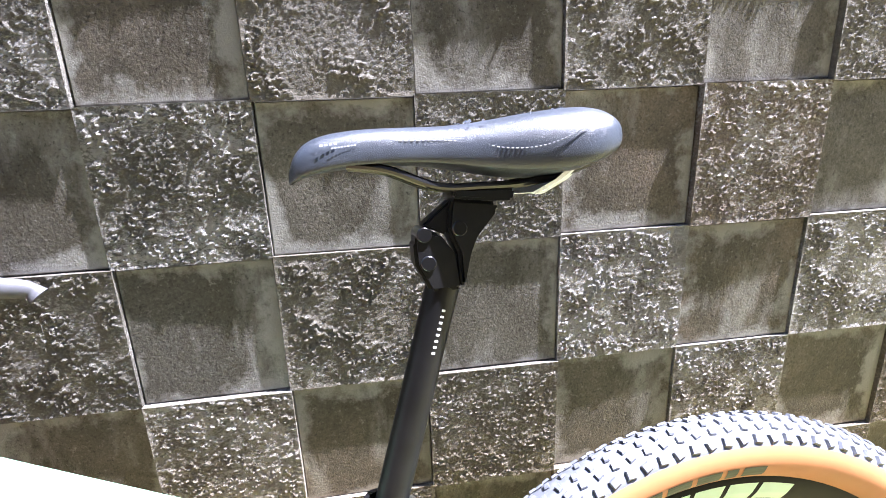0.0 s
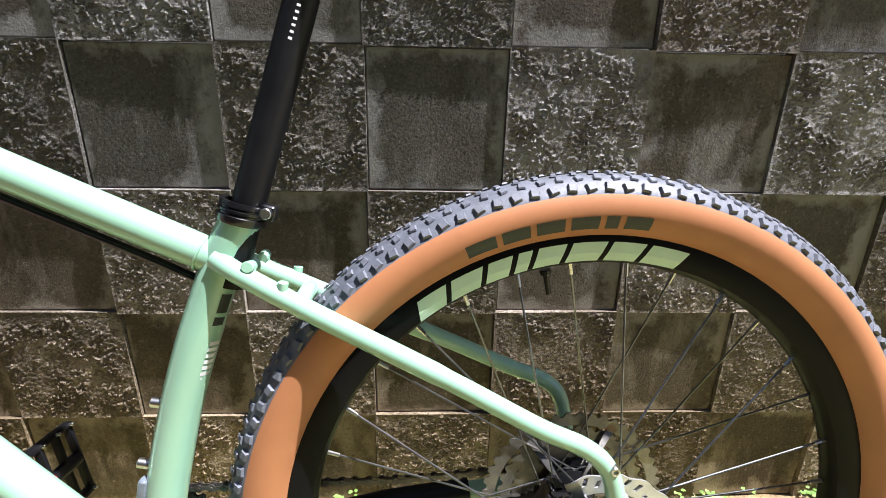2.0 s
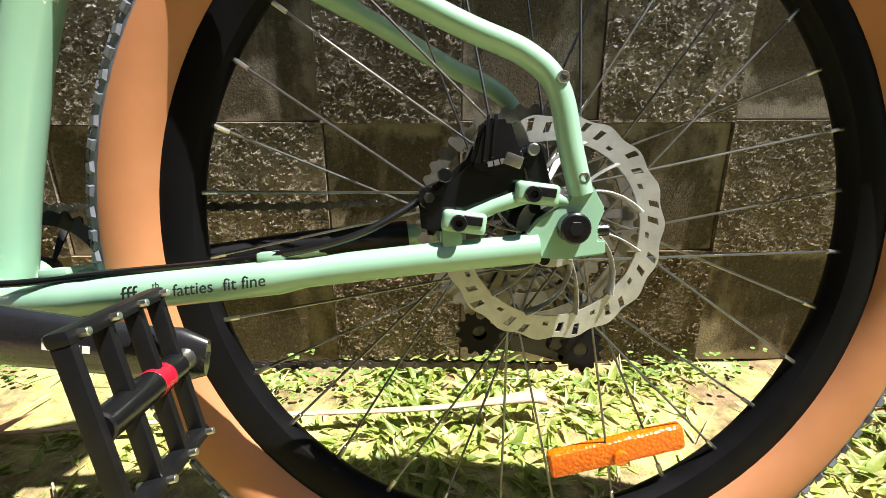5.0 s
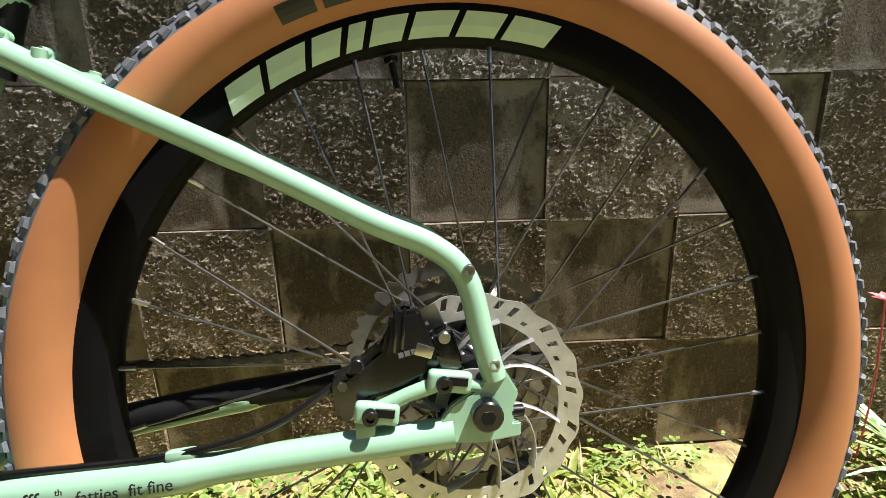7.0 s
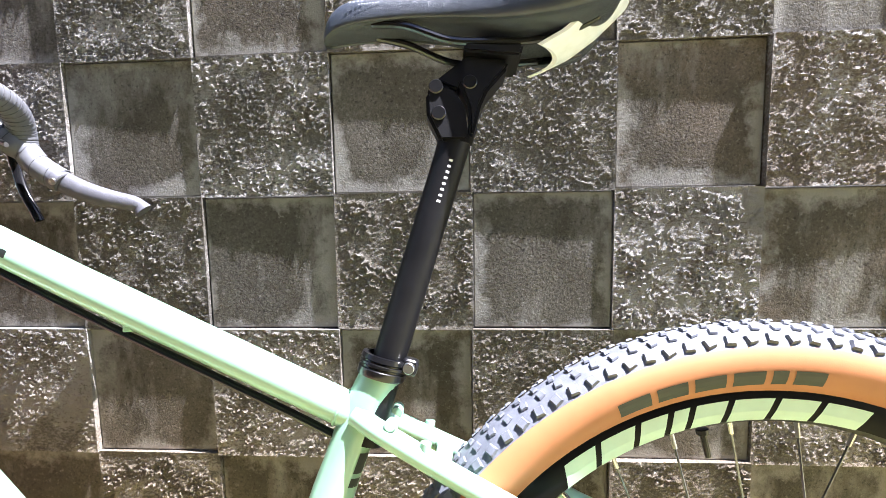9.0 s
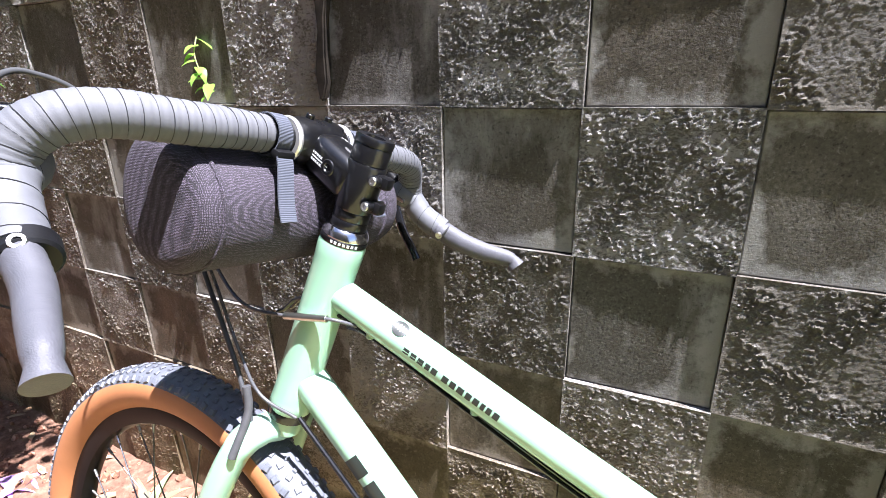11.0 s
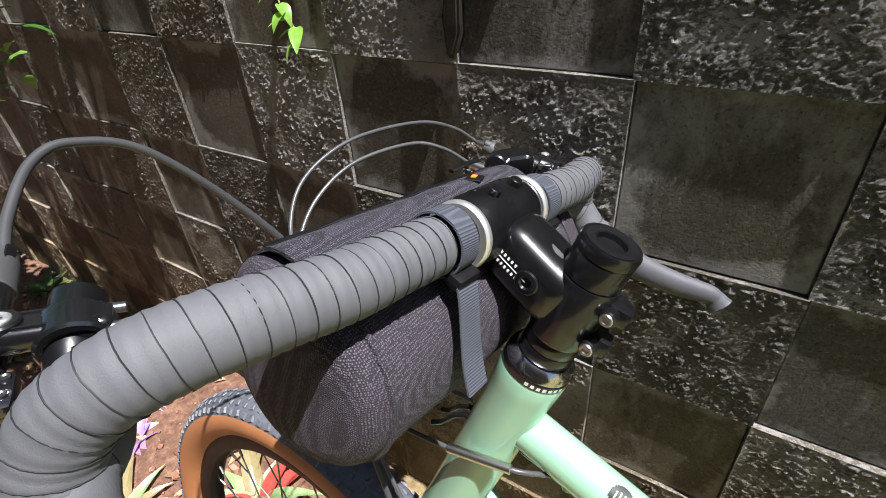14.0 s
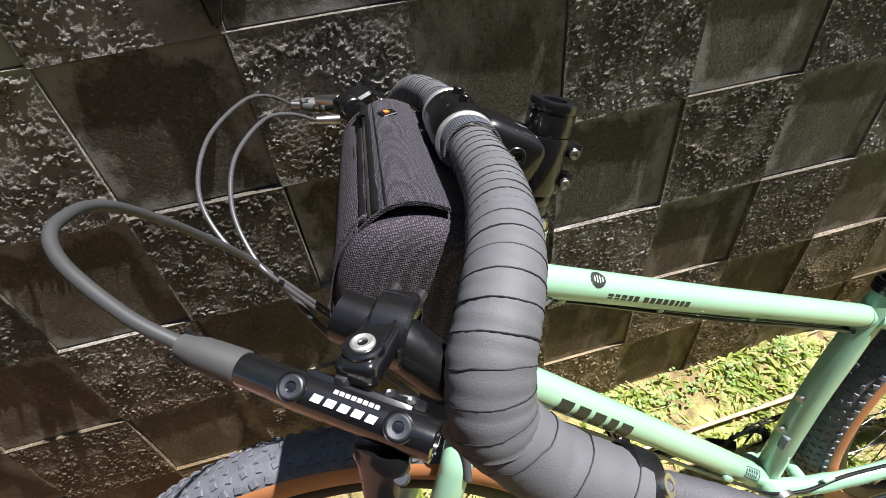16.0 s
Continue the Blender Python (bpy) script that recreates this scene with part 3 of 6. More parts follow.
turned(bm, [(0, 0), (0.0232, 0), (0.0242, 0.002), (0.0240, 0.010), (0.0232, 0.02), (0.0232, 0.172), (0.0238, 0.188), (0.0242, 0.200), (0.0232, 0.2042), (0, 0.2042)],
       aim(B(*HT_BOT), AXIS), 32)
head_tube = part("head_tube", bm, M_PAINT, bike)
bm = bmesh.new()
rod(bm, B(0.434, -0.0365, 0.305), B(0.434, 0.0365, 0.305), 0.0205, seg=32)
part("bottom_bracket", bm, M_PAINT, bike)
bm = bmesh.new()
rod(bm, B(0.434, 0.0365, 0.305), B(0.434, 0.047, 0.305), 0.0225, 0.0215, seg=32)
part("bearing_cup", bm, M_STEEL, bike, "silver bottom bracket cup")
for s in (1, -1):
    bm = bmesh.new()
    tube(bm, spline([B(0.346, 0.012 * s, 0.6255), B(0.322, 0.022 * s, 0.613), B(0.256, 0.034 * s, 0.579), B(0.15, 0.052 * s, 0.5275), B(0.075, 0.064 * s, 0.488), B(0.034, 0.068 * s, 0.469), B(0.013, 0.070 * s, 0.447),
                     B(0.003, 0.071 * s, 0.405), B(-0.004, 0.071 * s, 0.378)], 8), [0.0092] * 24 + [0.0084] * 60, 16)
    stay = part("seat_stay", bm, M_PAINT, bike)
    bm = bmesh.new()
    rod(bm, B(0.315, 0.016 * s, 0.620), B(0.315, 0.030 * s, 0.6215), 0.005, seg=14)
    rod(bm, B(0.315, 0.023 * s, 0.608), B(0.314, 0.023 * s, 0.6225), 0.0045, seg=14)
    part("boss", bm, M_PAINT, stay)
    bm = bmesh.new()
    rod(bm, B(0.289, 0.030 * s, 0.592), B(0.286, 0.031 * s, 0.609), 0.0045, seg=14)
    part("boss", bm, M_PAINT, stay)
    for u, w in ((0.012, 0.453), (-0.003, 0.389)):
        bm = bmesh.new()
        turned(bm, [(0, 0.0008), (0.0020, 0.0008), (0.0024, 0.0030), (0.0036, 0.0030), (0.0042, 0.0022), (0.0046, -0.004)], aim(B(u, 0.0765 * s, w), B(0, s, 0)), 16)
        b2 = part("rack_bolt", bm, M_PAINT if s < 0 else M_STEEL, stay, "steel bolt in a rack eyelet")
    bm = bmesh.new()
    tube(bm, spline([B(0.418, 0.022 * s, 0.303), B(0.36, 0.040 * s, 0.3085), B(0.25, 0.060 * s, 0.3205), B(0.12, 0.068 * s, 0.334), B(0.025, 0.071 * s, 0.342)], 8),
         [0.0145] * 10 + [0.0130] * 10 + [0.0105] * 20, 16)
    chainstay = part("chain_stay", bm, M_PAINT, bike)
    # dropout: a shaped plate with a hooded slot
    bm = bmesh.new()
    outline = [(0.034, 0.336), (0.034, 0.352), (0.026, 0.362), (0.006, 0.374), (-0.001, 0.386), (-0.011, 0.384), (-0.020, 0.368), (-0.016, 0.358), (-0.016, 0.347), (-0.021, 0.347), (-0.021, 0.337), (0.005, 0.334)]
    plate(bm, [(-u, w) for u, w in outline], 0.007, Matrix.Translation(B(0, 0.0715 * s, 0)) @ pose(0, 0, 0, 90, 0, 0), 0.0012)
    drop = part("dropout", bm, M_PAINT, bike)
    bm = bmesh.new()
    rod(bm, B(0.003, 0.060 * s, R_AXLE), B(0.003, 0.085 * s, R_AXLE), 0.0105, seg=24)
    axle = part("axle", bm, M_BLACK, drop, "black through axle end")
    bm = bmesh.new()
    rod(bm, B(0.003, 0.0835 * s, R_AXLE), B(0.003, 0.0856 * s, R_AXLE), 0.0052, seg=6)
    part("socket", bm, M_MATT, drop)
    bm = bmesh.new()
    rod(bm, B(-0.014, 0.070 * s, 0.353), B(-0.024, 0.070 * s, 0.353), 0.0042, seg=12)
    part("adjuster", bm, M_BLACK, drop)
    if s > 0:
        # brake mount: a ribbed bridge with two slotted eyes
        bm = bmesh.new()
        tube(bm, [B(0.083, 0.072, 0.359), B(0.055, 0.0725, 0.371), B(0.030, 0.073, 0.379), B(0.006, 0.073, 0.373)], [0.0055, 0.005, 0.006, 0.004], 10, (0.8, 1))
        for u, w in ((0.080, 0.361), (0.031, 0.379)):
            box(bm, (0.030, 0.0095, 0.0148), Matrix.Translation(B(u - 0.004, 0.0745, w)) @ pose(0, 0, 0, 0, 8, 0), 0.0065, 4)
        box(bm, (0.014, 0.009, 0.016), Matrix.Translation(B(0.084, 0.072, 0.349)), 0.003)
        mount = part("brake_mount", bm, M_PAINT, bike)
        for u, w in ((0.080, 0.361), (0.031, 0.379)):
            bm = bmesh.new()
            turned(bm, [(0, 0.0035), (0.0024, 0.0035), (0.0028, 0.0060), (0.0048, 0.0060), (0.0054, 0.0052), (0.0056, -0.002)], aim(B(u, 0.0785, w), B(0, 1, 0)), 20)
            part("bolt", bm, M_BLACK, mount, "black socket bolt")
            bm = bmesh.new()
            box(bm, (0.013, 0.002, 0.0062), Matrix.Translation(B(u - 0.0095, 0.0790, w + 0.001)) @ pose(0, 0, 0, 0, 8, 0), 0.003, 3)
            part("slot", bm, M_MATT, mount)
bm = bmesh.new()
tube(bm, [B(0.275, 0.032, 0.588), B(0.272, 0, 0.593), B(0.275, -0.032, 0.588)], 0.0075, 14)
part("stay_bridge", bm, M_PAINT, bike)
bm = bmesh.new()
tube(bm, [B(0.385, 0.034, 0.309), B(0.380, 0, 0.309), B(0.385, -0.034, 0.309)], 0.010, 14)
part("stay_bridge", bm, M_PAINT, bike)
# small frame fittings
for u, w, d in ((0.402, 0.488, 0.0150), (0.4215, 0.428, 0.0130)):
    bm = bmesh.new()
    rod(bm, B(u, 0, w), B(u + d, 0, w + 0.003), 0.0048, seg=14)
    part("bottle_boss", bm, M_STEEL, seat_tube, "small silver bottle bolt")
bm = bmesh.new()
box(bm, (0.009, 0.012, 0.026), Matrix.Translation(B(0.4275, 0.009, 0.408)) @ pose(0, 0, 0, 0, 10, 0), 0.004, 3)
part("plug", bm, simple("grey_plug", (0.12, 0.14, 0.16), 0.4), seat_tube, "grey oval rubber plug")
for k in range(3):
    q = 0.2 + 0.07 * k
    bm = bmesh.new()
    p = B(0.842, 0, 0.856).lerp(B(0.350, 0, 0.624), (0.11, 0.34, 0.6)[k])
    rod(bm, p + Vector((0, -0.004, -0.013)), p + Vector((0, -0.004, -0.021)), 0.0045, seg=10)
    part("cable_stop", bm, M_PAINT, top_tube)
bm = bmesh.new()
for v in (0.004, -0.004):
    tube(bm, spline([B(0.90, v * 2, 0.820), B(0.84, v, 0.833), B(0.60, v, 0.716), B(0.37, v, 0.607), B(0.345, v, 0.580)], 6), 0.0023, 8)
part("cable", bm, M_BLACK, top_tube, "black cable under the top tube")


def chars(text, size, mtx, material, parent, label):
    cu = bpy.data.curves.new("text", 'FONT')
    cu.body, cu.size, cu.extrude, cu.resolution_u, cu.shear = text, size, 0.0001, 3, 0.15
    cu.offset = 0.00008
    ob = bpy.data.objects.new("text", cu)
    scene.collection.objects.link(ob)
    me = bpy.data.meshes.new_from_object(ob.evaluated_get(bpy.context.evaluated_depsgraph_get()))
    bpy.data.objects.remove(ob)
    bm = bmesh.new()
    bm.from_mesh(me)
    bpy.data.meshes.remove(me)
    bmesh.ops.transform(bm, matrix=mtx, verts=bm.verts)
    return part("writing", bm, material, parent, label)


def facing(p, along, out):
    """A frame at p with x along the writing and z out of the surface."""
    x = Vector(along).normalized()
    z = (Vector(out) - x * Vector(out).dot(x)).normalized()
    y = z.cross(x)
    m = Matrix((x, y, z)).transposed().to_4x4()
    m.translation = p
    return m


left_stay = [o for o in bike.children if o.name.startswith("chain_stay")][0]
chars("fff", 0.0155, facing(B(0.306, 0.0668, 0.3100), (0.094, -0.012, 0.0115), Vector((0, -1, 0.02))), M_INK, left_stay, "handwritten black letters")
chars("th", 0.0062, facing(B(0.2835, 0.0698, 0.3200), (0.094, -0.012, 0.0115), Vector((0, -1, 0.02))), M_INK, left_stay, "handwritten black letters")
chars("fatties  fit fine", 0.0115, facing(B(0.2695, 0.0724, 0.3150), (0.094, -0.009, 0.0105), Vector((0, -1, 0.02))), M_INK, left_stay, "handwritten black words")


def bars(p, along, out, widths, gap, height, material, parent, label, thick=0.0003, slant=0.0):
    """Printing that stands for a brand: plain blocks in a row."""
    m = facing(p, along, out)
    x = 0.0
    bm = bmesh.new()
    for w in widths:
        box(bm, (w, height, thick), m @ Matrix.Translation((x + w / 2, 0, 0)) @ Matrix(((1, slant, 0, 0), (0, 1, 0, 0), (0, 0, 1, 0), (0, 0, 0, 1))), 0.0)
        x += w + gap
    return part("print", bm, material, parent, label)


def on_tube(a, b, r, rows, material, parent, label):
    """Blocks curved round a tube from a to b: rows of (start, end, from angle, to angle), 0 degrees to the left side, up positive."""
    a, b = Vector(a), Vector(b)
    d = (b - a).normalized()
    left = Vector((0, -1, 0))
    left = (left - d * left.dot(d)).normalized()
    up = d.cross(left)
    if up.z < 0:
        up = -up
    bm = bmesh.new()
    for s0, s1, q0, q1 in rows:
        n = 4
        lo, hi = [], []
        for i in range(n + 1):
            q = radians(q0 + (q1 - q0) * i / n)
            off = (left * math.cos(q) + up * math.sin(q)) * r
            lo.append(bm.verts.new(a + d * s0 + off))
            hi.append(bm.verts.new(a + d * s1 + off))
        for i in range(n):
            bm.faces.new((lo[i], lo[i + 1], hi[i + 1], hi[i]))
    return part("print", bm, material, parent, label)


tt0, tt1 = B(0.842, 0, 0.856), B(0.350, 0, 0.624)
rows, s = [], 0.107
for w in (.0075, .007, .0075, .006, .007, 0, .0075, .007, .008, .007, .007, .005, .006, .007):
    if w:
        rows += [(s, s + w * 0.86, -22, 10)]
    s += w + 0.0012 if w else 0.004
on_tube(tt0, tt1, 0.0163, rows, M_INK, top_tube, "row of small dark printed marks")
dt0, dt1 = B(0.874, 0, 0.757), B(0.436, 0, 0.308)
rows, s = [], 0.105
for w in (.028, .026, .026, .02, .028):
    rows += [(s, s + w * 0.80, -28, 26)]
    s += w + 0.003
on_tube(dt0, dt1, 0.0198, rows, M_INK, down_tube, "large dark printed marks on green paint")
p = B(0.469, 0.0, 0.377)
k0 = 0.534
rows = [(k0, k0 + 0.0035, 4, 58), (k0 + 0.043, k0 + 0.046, 4, 58), (k0, k0 + 0.046, 4, 8), (k0, k0 + 0.046, 54, 58), (k0 + 0.0045, k0 + 0.0055, 9, 53)]
rows += [(k0 + 0.008 + 0.006 * k, k0 + 0.0115 + 0.006 * k, 13, 29) for k in range(5)] + [(k0 + 0.008 + 0.008 * k, k0 + 0.013 + 0.008 * k, 34, 49) for k in range(4)]
on_tube(dt0, dt1, 0.0190, rows, simple("navy_print", (0.02, 0.02, 0.05), 0.5), down_tube, "square dark blue printed badge")
st0, st1 = B(0.3485, 0, 0.610), B(0.3885, 0, 0.505)
on_tube(st0, st1, 0.0181, [(0.012, 0.030, -75, -40), (0.034, 0.042, -75, -40)], M_INK, seat_tube, "dark printed marks")
on_tube(st0, st1, 0.0181, [(0.0455, 0.050, -75, -45)], simple("red_print", (0.6, 0.08, 0.03), 0.5), seat_tube, "small red printed mark")
on_tube(B(0.3665, 0, 0.560), B(0.396, 0, 0.480), 0.0185, [(0.004 + 0.006 * k, 0.0078 + 0.006 * k, -78, -45) for k in range(10)], M_WHITE, seat_tube, "white printed scale")
rows = []
for k in range(12):
    x = -0.0085 + 0.0170 * (k + 0.5) / 12
    q = math.degrees(math.sqrt(0.0085 ** 2 - x * x) / 0.0166)
    rows.append((0.0932 + x - 0.0007, 0.0932 + x + 0.0008, 55 - q, 55 + q))
badge = on_tube(tt0, tt1, 0.0167, rows, M_INK, top_tube, "round dark printed badge")
rows = [(0.0932 + 0.0028 * k - 0.0005, 0.0932 + 0.0028 * k + 0.0006, 55 - (14 - 3 * abs(k)), 55 + (14 - 3 * abs(k))) for k in (-1.6, -0.5, 0.6, 1.7)]
on_tube(tt0, tt1, 0.0170, rows, M_DECAL, top_tube, "pale mark inside the round badge")
# weld beads
for p, d, r in ((B(0.845, 0, 0.8574), tt1 - tt0, 0.0168), (B(0.361, 0, 0.6288), tt1 - tt0, 0.0157), (B(0.868, 0, 0.751), dt1 - dt0, 0.0190)):
    bm = bmesh.new()
    fr = aim(p, d)
    pts = [fr @ Vector((r * math.cos(q), r * math.sin(q), 0.0003 * math.sin(23 * q))) for q in (2 * math.pi * k / 40 for k in range(40))]
    tube(bm, pts, 0.0014, 8, closed=True)
    part("weld", bm, M_PAINT, bike)
# seat clamp
d = (B(0.258, 0, 0.868) - B(0.318, 0, 0.665)).normalized()
bm = bmesh.new()
turned(bm, [(0.0165, -0.003), (0.0205, -0.003), (0.0212, -0.001), (0.0212, 0.0035), (0.0200, 0.0045), (0.0200, 0.0058), (0.0212, 0.0068), (0.0212, 0.0088), (0.0200, 0.0095), (0.0200, 0.0105),
            (0.0212, 0.0115), (0.0205, 0.0155), (0.0165, 0.0155)], aim(B(*ST_TOP), d), 40, True)
box(bm, (0.014, 0.016, 0.014), Matrix.Translation(B(0.301, 0.004, 0.664)) @ pose(0, 0, 0, 0, 15, 0), 0.004, 3)
clamp = part("seat_clamp", bm, M_BLACK, bike, "polished black seat clamp")
bm = bmesh.new()
rod(bm, B(0.301, -0.010, 0.664), B(0.301, 0.018, 0.664), 0.0048, seg=16)
part("bolt", bm, M_STEEL, clamp)

# ---- seat post and saddle ----
bm = bmesh.new()
tube(bm, [B(0.340, 0, 0.60), B(0.324, 0, 0.655), B(0.2640, 0, 0.845), B(0.2600, 0, 0.858)], [0.0143, 0.0143, 0.0143, 0.0147], 24)
seat_post = part("seat_post", bm, M_MATT, bike, "matt black suspension seat post")


def side_plate(bm, pts, v0, v1, bevel=0.002):
    plate(bm, [(-u, w) for u, w in pts], abs(v1 - v0), Matrix.Translation(B(0, (v0 + v1) / 2, 0)) @ pose(0, 0, 0, 90, 0, 0), bevel)


bm = bmesh.new()
side_plate(bm, [(0.2725, 0.855), (0.2835, 0.878), (0.2840, 0.897), (0.2765, 0.907), (0.262, 0.902), (0.2505, 0.885), (0.2475, 0.855)], -0.0165, 0.0165, 0.003)
part("lower_link", bm, M_MATT, seat_post)
bm = bmesh.new()
side_plate(bm, [(0.2765, 0.909), (0.2500, 0.929), (0.2440, 0.926), (0.2560, 0.900)], -0.012, 0.012, 0.002)
side_plate(bm, [(0.2515, 0.930), (0.2130, 0.924), (0.2130, 0.917), (0.2310, 0.897), (0.2370, 0.884), (0.2440, 0.858), (0.2475, 0.858), (0.2480, 0.884), (0.2560, 0.905)], -0.0175, 0.0175, 0.003)
part("upper_link", bm, M_MATT, seat_post)
for u, w in ((0.275, 0.902), (0.273, 0.879), (0.246, 0.905)):
    bm = bmesh.new()
    rod(bm, B(u, -0.0185, w), B(u, 0.0185, w), 0.0062, seg=20)
    part("pivot", bm, M_BLACK, seat_post)
bm = bmesh.new()
side_plate(bm, [(0.2520, 0.9295), (0.2490, 0.937), (0.200, 0.934), (0.203, 0.9245), (0.222, 0.9255)], -0.025, 0.025, 0.002)
part("rail_clamp", bm, M_BLACK, seat_post)
on_tube(B(0.2785, 0, 0.800), B(0.2640, 0, 0.845), 0.01445, [(0.004 + 0.0052 * k, 0.0060 + 0.0052 * k, -17, -5) for k in range(8)], M_WHITE, seat_post, "row of small white printed marks")


def saddle_mesh():
    """Saddle body: sections across, from the nose to the tail."""
    bm = bmesh.new()
    sec = [(0.3755, 0.953, 0.945, 0.004), (0.372, 0.968, 0.947, 0.013), (0.362, 0.980, 0.950, 0.0185), (0.345, 0.986, 0.953, 0.0215), (0.315, 0.9885, 0.955, 0.0235), (0.28, 0.9875, 0.954, 0.026), (0.25, 0.987, 0.950, 0.031),
           (0.225, 0.989, 0.944, 0.039), (0.20, 0.9925, 0.939, 0.050), (0.175, 0.995, 0.937, 0.060), (0.152, 0.9965, 0.939, 0.066), (0.135, 0.995, 0.946, 0.063), (0.124, 0.989, 0.955, 0.056), (0.118, 0.981, 0.965, 0.046)]
    rings = []
    n = 28
    for u, top, low, half in sec:
        ring = []
        for k in range(n):
            q = 2 * math.pi * k / n
            c, s = math.cos(q), math.sin(q)
            x = half * (abs(c) ** 0.75) * (1 if c > 0 else -1)
            if s >= 0:
                h = (abs(s) ** 0.7)
                z = low + (top - low) * (0.35 + 0.65 * h)
                if u < 0.24 and abs(c) < 0.2:
                    z -= 0.002 * (1 - abs(c) / 0.2)
            else:
                z = low + (top - low) * 0.35 * (1 - abs(s) ** 0.6)
                if abs(c) < 0.8:
                    z += 0.004
            ring.append(bm.verts.new(B(u, x, z)))
        rings.append(ring)
    for a, b in zip(rings, rings[1:]):
        for k in range(n):
            bm.faces.new((a[k], a[(k + 1) % n], b[(k + 1) % n], b[k]))
    bm.faces.new(rings[0][::-1])
    bm.faces.new(rings[-1])
    bmesh.ops.recalc_face_normals(bm, faces=bm.faces)
    return bm


sad_ob = part("saddle", saddle_mesh(), M_SADDLE, bike, "dark grey vinyl saddle with fine stitching and water drops", 50)
sub = sad_ob.modifiers.new("round", 'SUBSURF')
sub.levels = sub.render_levels = 2
# pale tail plate
bm = bmesh.new()
tail = [(0.109, 0.975), (0.117, 0.967), (0.132, 0.953), (0.152, 0.938), (0.172, 0.928)]
rows2 = []
for u, w in tail:
    wide = 0.040 - 0.15 * max(0, u - 0.130)
    rows2.append([B(u - 0.003 + 0.018 * (abs(t) ** 2), wide * t, w) for t in [k / 6 for k in range(-6, 7)]])
vs = [[bm.verts.new(p) for p in r] for r in rows2]
for a, b in zip(vs, vs[1:]):
    for k in range(12):
        bm.faces.new((a[k], a[k + 1], b[k + 1], b[k]))
r = bmesh.ops.extrude_face_region(bm, geom=bm.faces[:])
bmesh.ops.translate(bm, vec=(-0.004, 0, 0.001), verts=[v for v in r["geom"] if isinstance(v, bmesh.types.BMVert)])
bmesh.ops.recalc_face_normals(bm, faces=bm.faces)
part("tail_plate", bm, simple("cream_plastic", (0.64, 0.68, 0.76), 0.4, var=0.08, scale=60), sad_ob, "cream plastic plate under the tail")
for s in (1, -1):
    bm = bmesh.new()
    tube(bm, spline([B(0.330, 0.012 * s, 0.9605), B(0.300, 0.018 * s, 0.955), B(0.262, 0.022 * s, 0.9395), B(0.225, 0.022 * s, 0.9375), B(0.195, 0.022 * s, 0.9375), B(0.165, 0.026 * s, 0.942), B(0.140, 0.034 * s, 0.951)], 6), 0.0035, 10)
    part("rail", bm, M_BLACK, sad_ob, "black saddle rail")
    bm = bmesh.new()
    pts = spline([B(0.29, 0.0245 * s, 0.9755), B(0.26, 0.0285 * s, 0.974), B(0.235, 0.034 * s, 0.9705), B(0.212, 0.0445 * s, 0.9645), B(0.19, 0.0545 * s, 0.9635), B(0.17, 0.0615 * s, 0.9690), B(0.154, 0.0640 * s, 0.978)], 14)
    for k in range(0, len(pts) - 1, 2):
        tube(bm, [pts[k], pts[k + 1]], 0.0005, 6)
    part("stitching", bm, M_STITCH, sad_ob, "pale stitching")
bm = bmesh.new()
rngd = random.Random(8)
for k in range(34):
    u, v = rngd.uniform(0.15, 0.24), rngd.uniform(-0.01, 0.036)
    z = 0.9885 + 0.0095 * max(0, (0.22 - u) / 0.085) - 0.3 * max(0, v - 0.012) ** 1.4
    turned(bm, [(0.0022, -0.0012), (0.0018, 0.0004), (0.001, 0.001), (0, 0.0012)], Matrix.Translation(B(u, v, z)) @ Matrix.Scale(rngd.uniform(0.5, 1.2), 4), 8)


def drop_mat():
    n = Nodes("water").set(Roughness=0.02, Transmission_Weight=1.0, IOR=1.33)
    n.b.inputs["Base Color"].default_value = (1, 1, 1, 1)
    return n.m


part("water_drops", bm, drop_mat(), sad_ob, "clear water drops")
on_tube(B(0.352, 0, 0.968), B(0.318, 0, 0.971), 0.0235, [(0.004 + 0.0035 * k, 0.0062 + 0.0035 * k, 15, 19) for k in range(4)] + [(0.012 + 0.0024 * k, 0.0136 + 0.0024 * k, 8, 10.5) for k in range(8)], M_STITCH, sad_ob, "faint grey printed marks")

# ---- cranks, pedals, chain ----
bm = bmesh.new()
tube(bm, [B(0.4545, 0.074, 0.3075), B(0.4500, 0.074, 0.307), B(0.440, 0.0745, 0.3055), B(0.425, 0.0755, 0.303), B(0.38, 0.080, 0.296), B(0.32, 0.083, 0.287), B(0.28, 0.084, 0.281), B(0.262, 0.084, 0.2785), B(0.246, 0.083, 0.276)],
     [0.0090, 0.0165, 0.0215, 0.0225, 0.0200, 0.0180, 0.0180, 0.0188, 0.0125], 24, (0.46, 1), up=(0, 0, 1))
crank = part("crank_arm", bm, M_CRANK, bike, "glossy black crank arm with worn edges")
bm = bmesh.new()
turned(bm, [(0.006, -0.002), (0.006, 0.0), (0.0115, 0.0), (0.0125, -0.0015), (0.0125, -0.004)], aim(B(0.434, 0.0862, 0.3045), (0, -1, 0)), 24)
part("cap", bm, M_BLACK, crank)
bars(B(0.342, 0.0918, 0.2905), (1, 0.01, -0.14), (0, -1, 0), (.0045, .0045, .0045, .004, .0045), 0.0016, 0.0048, M_WHITE, crank, "row of white printed blocks")
bm = bmesh.new()
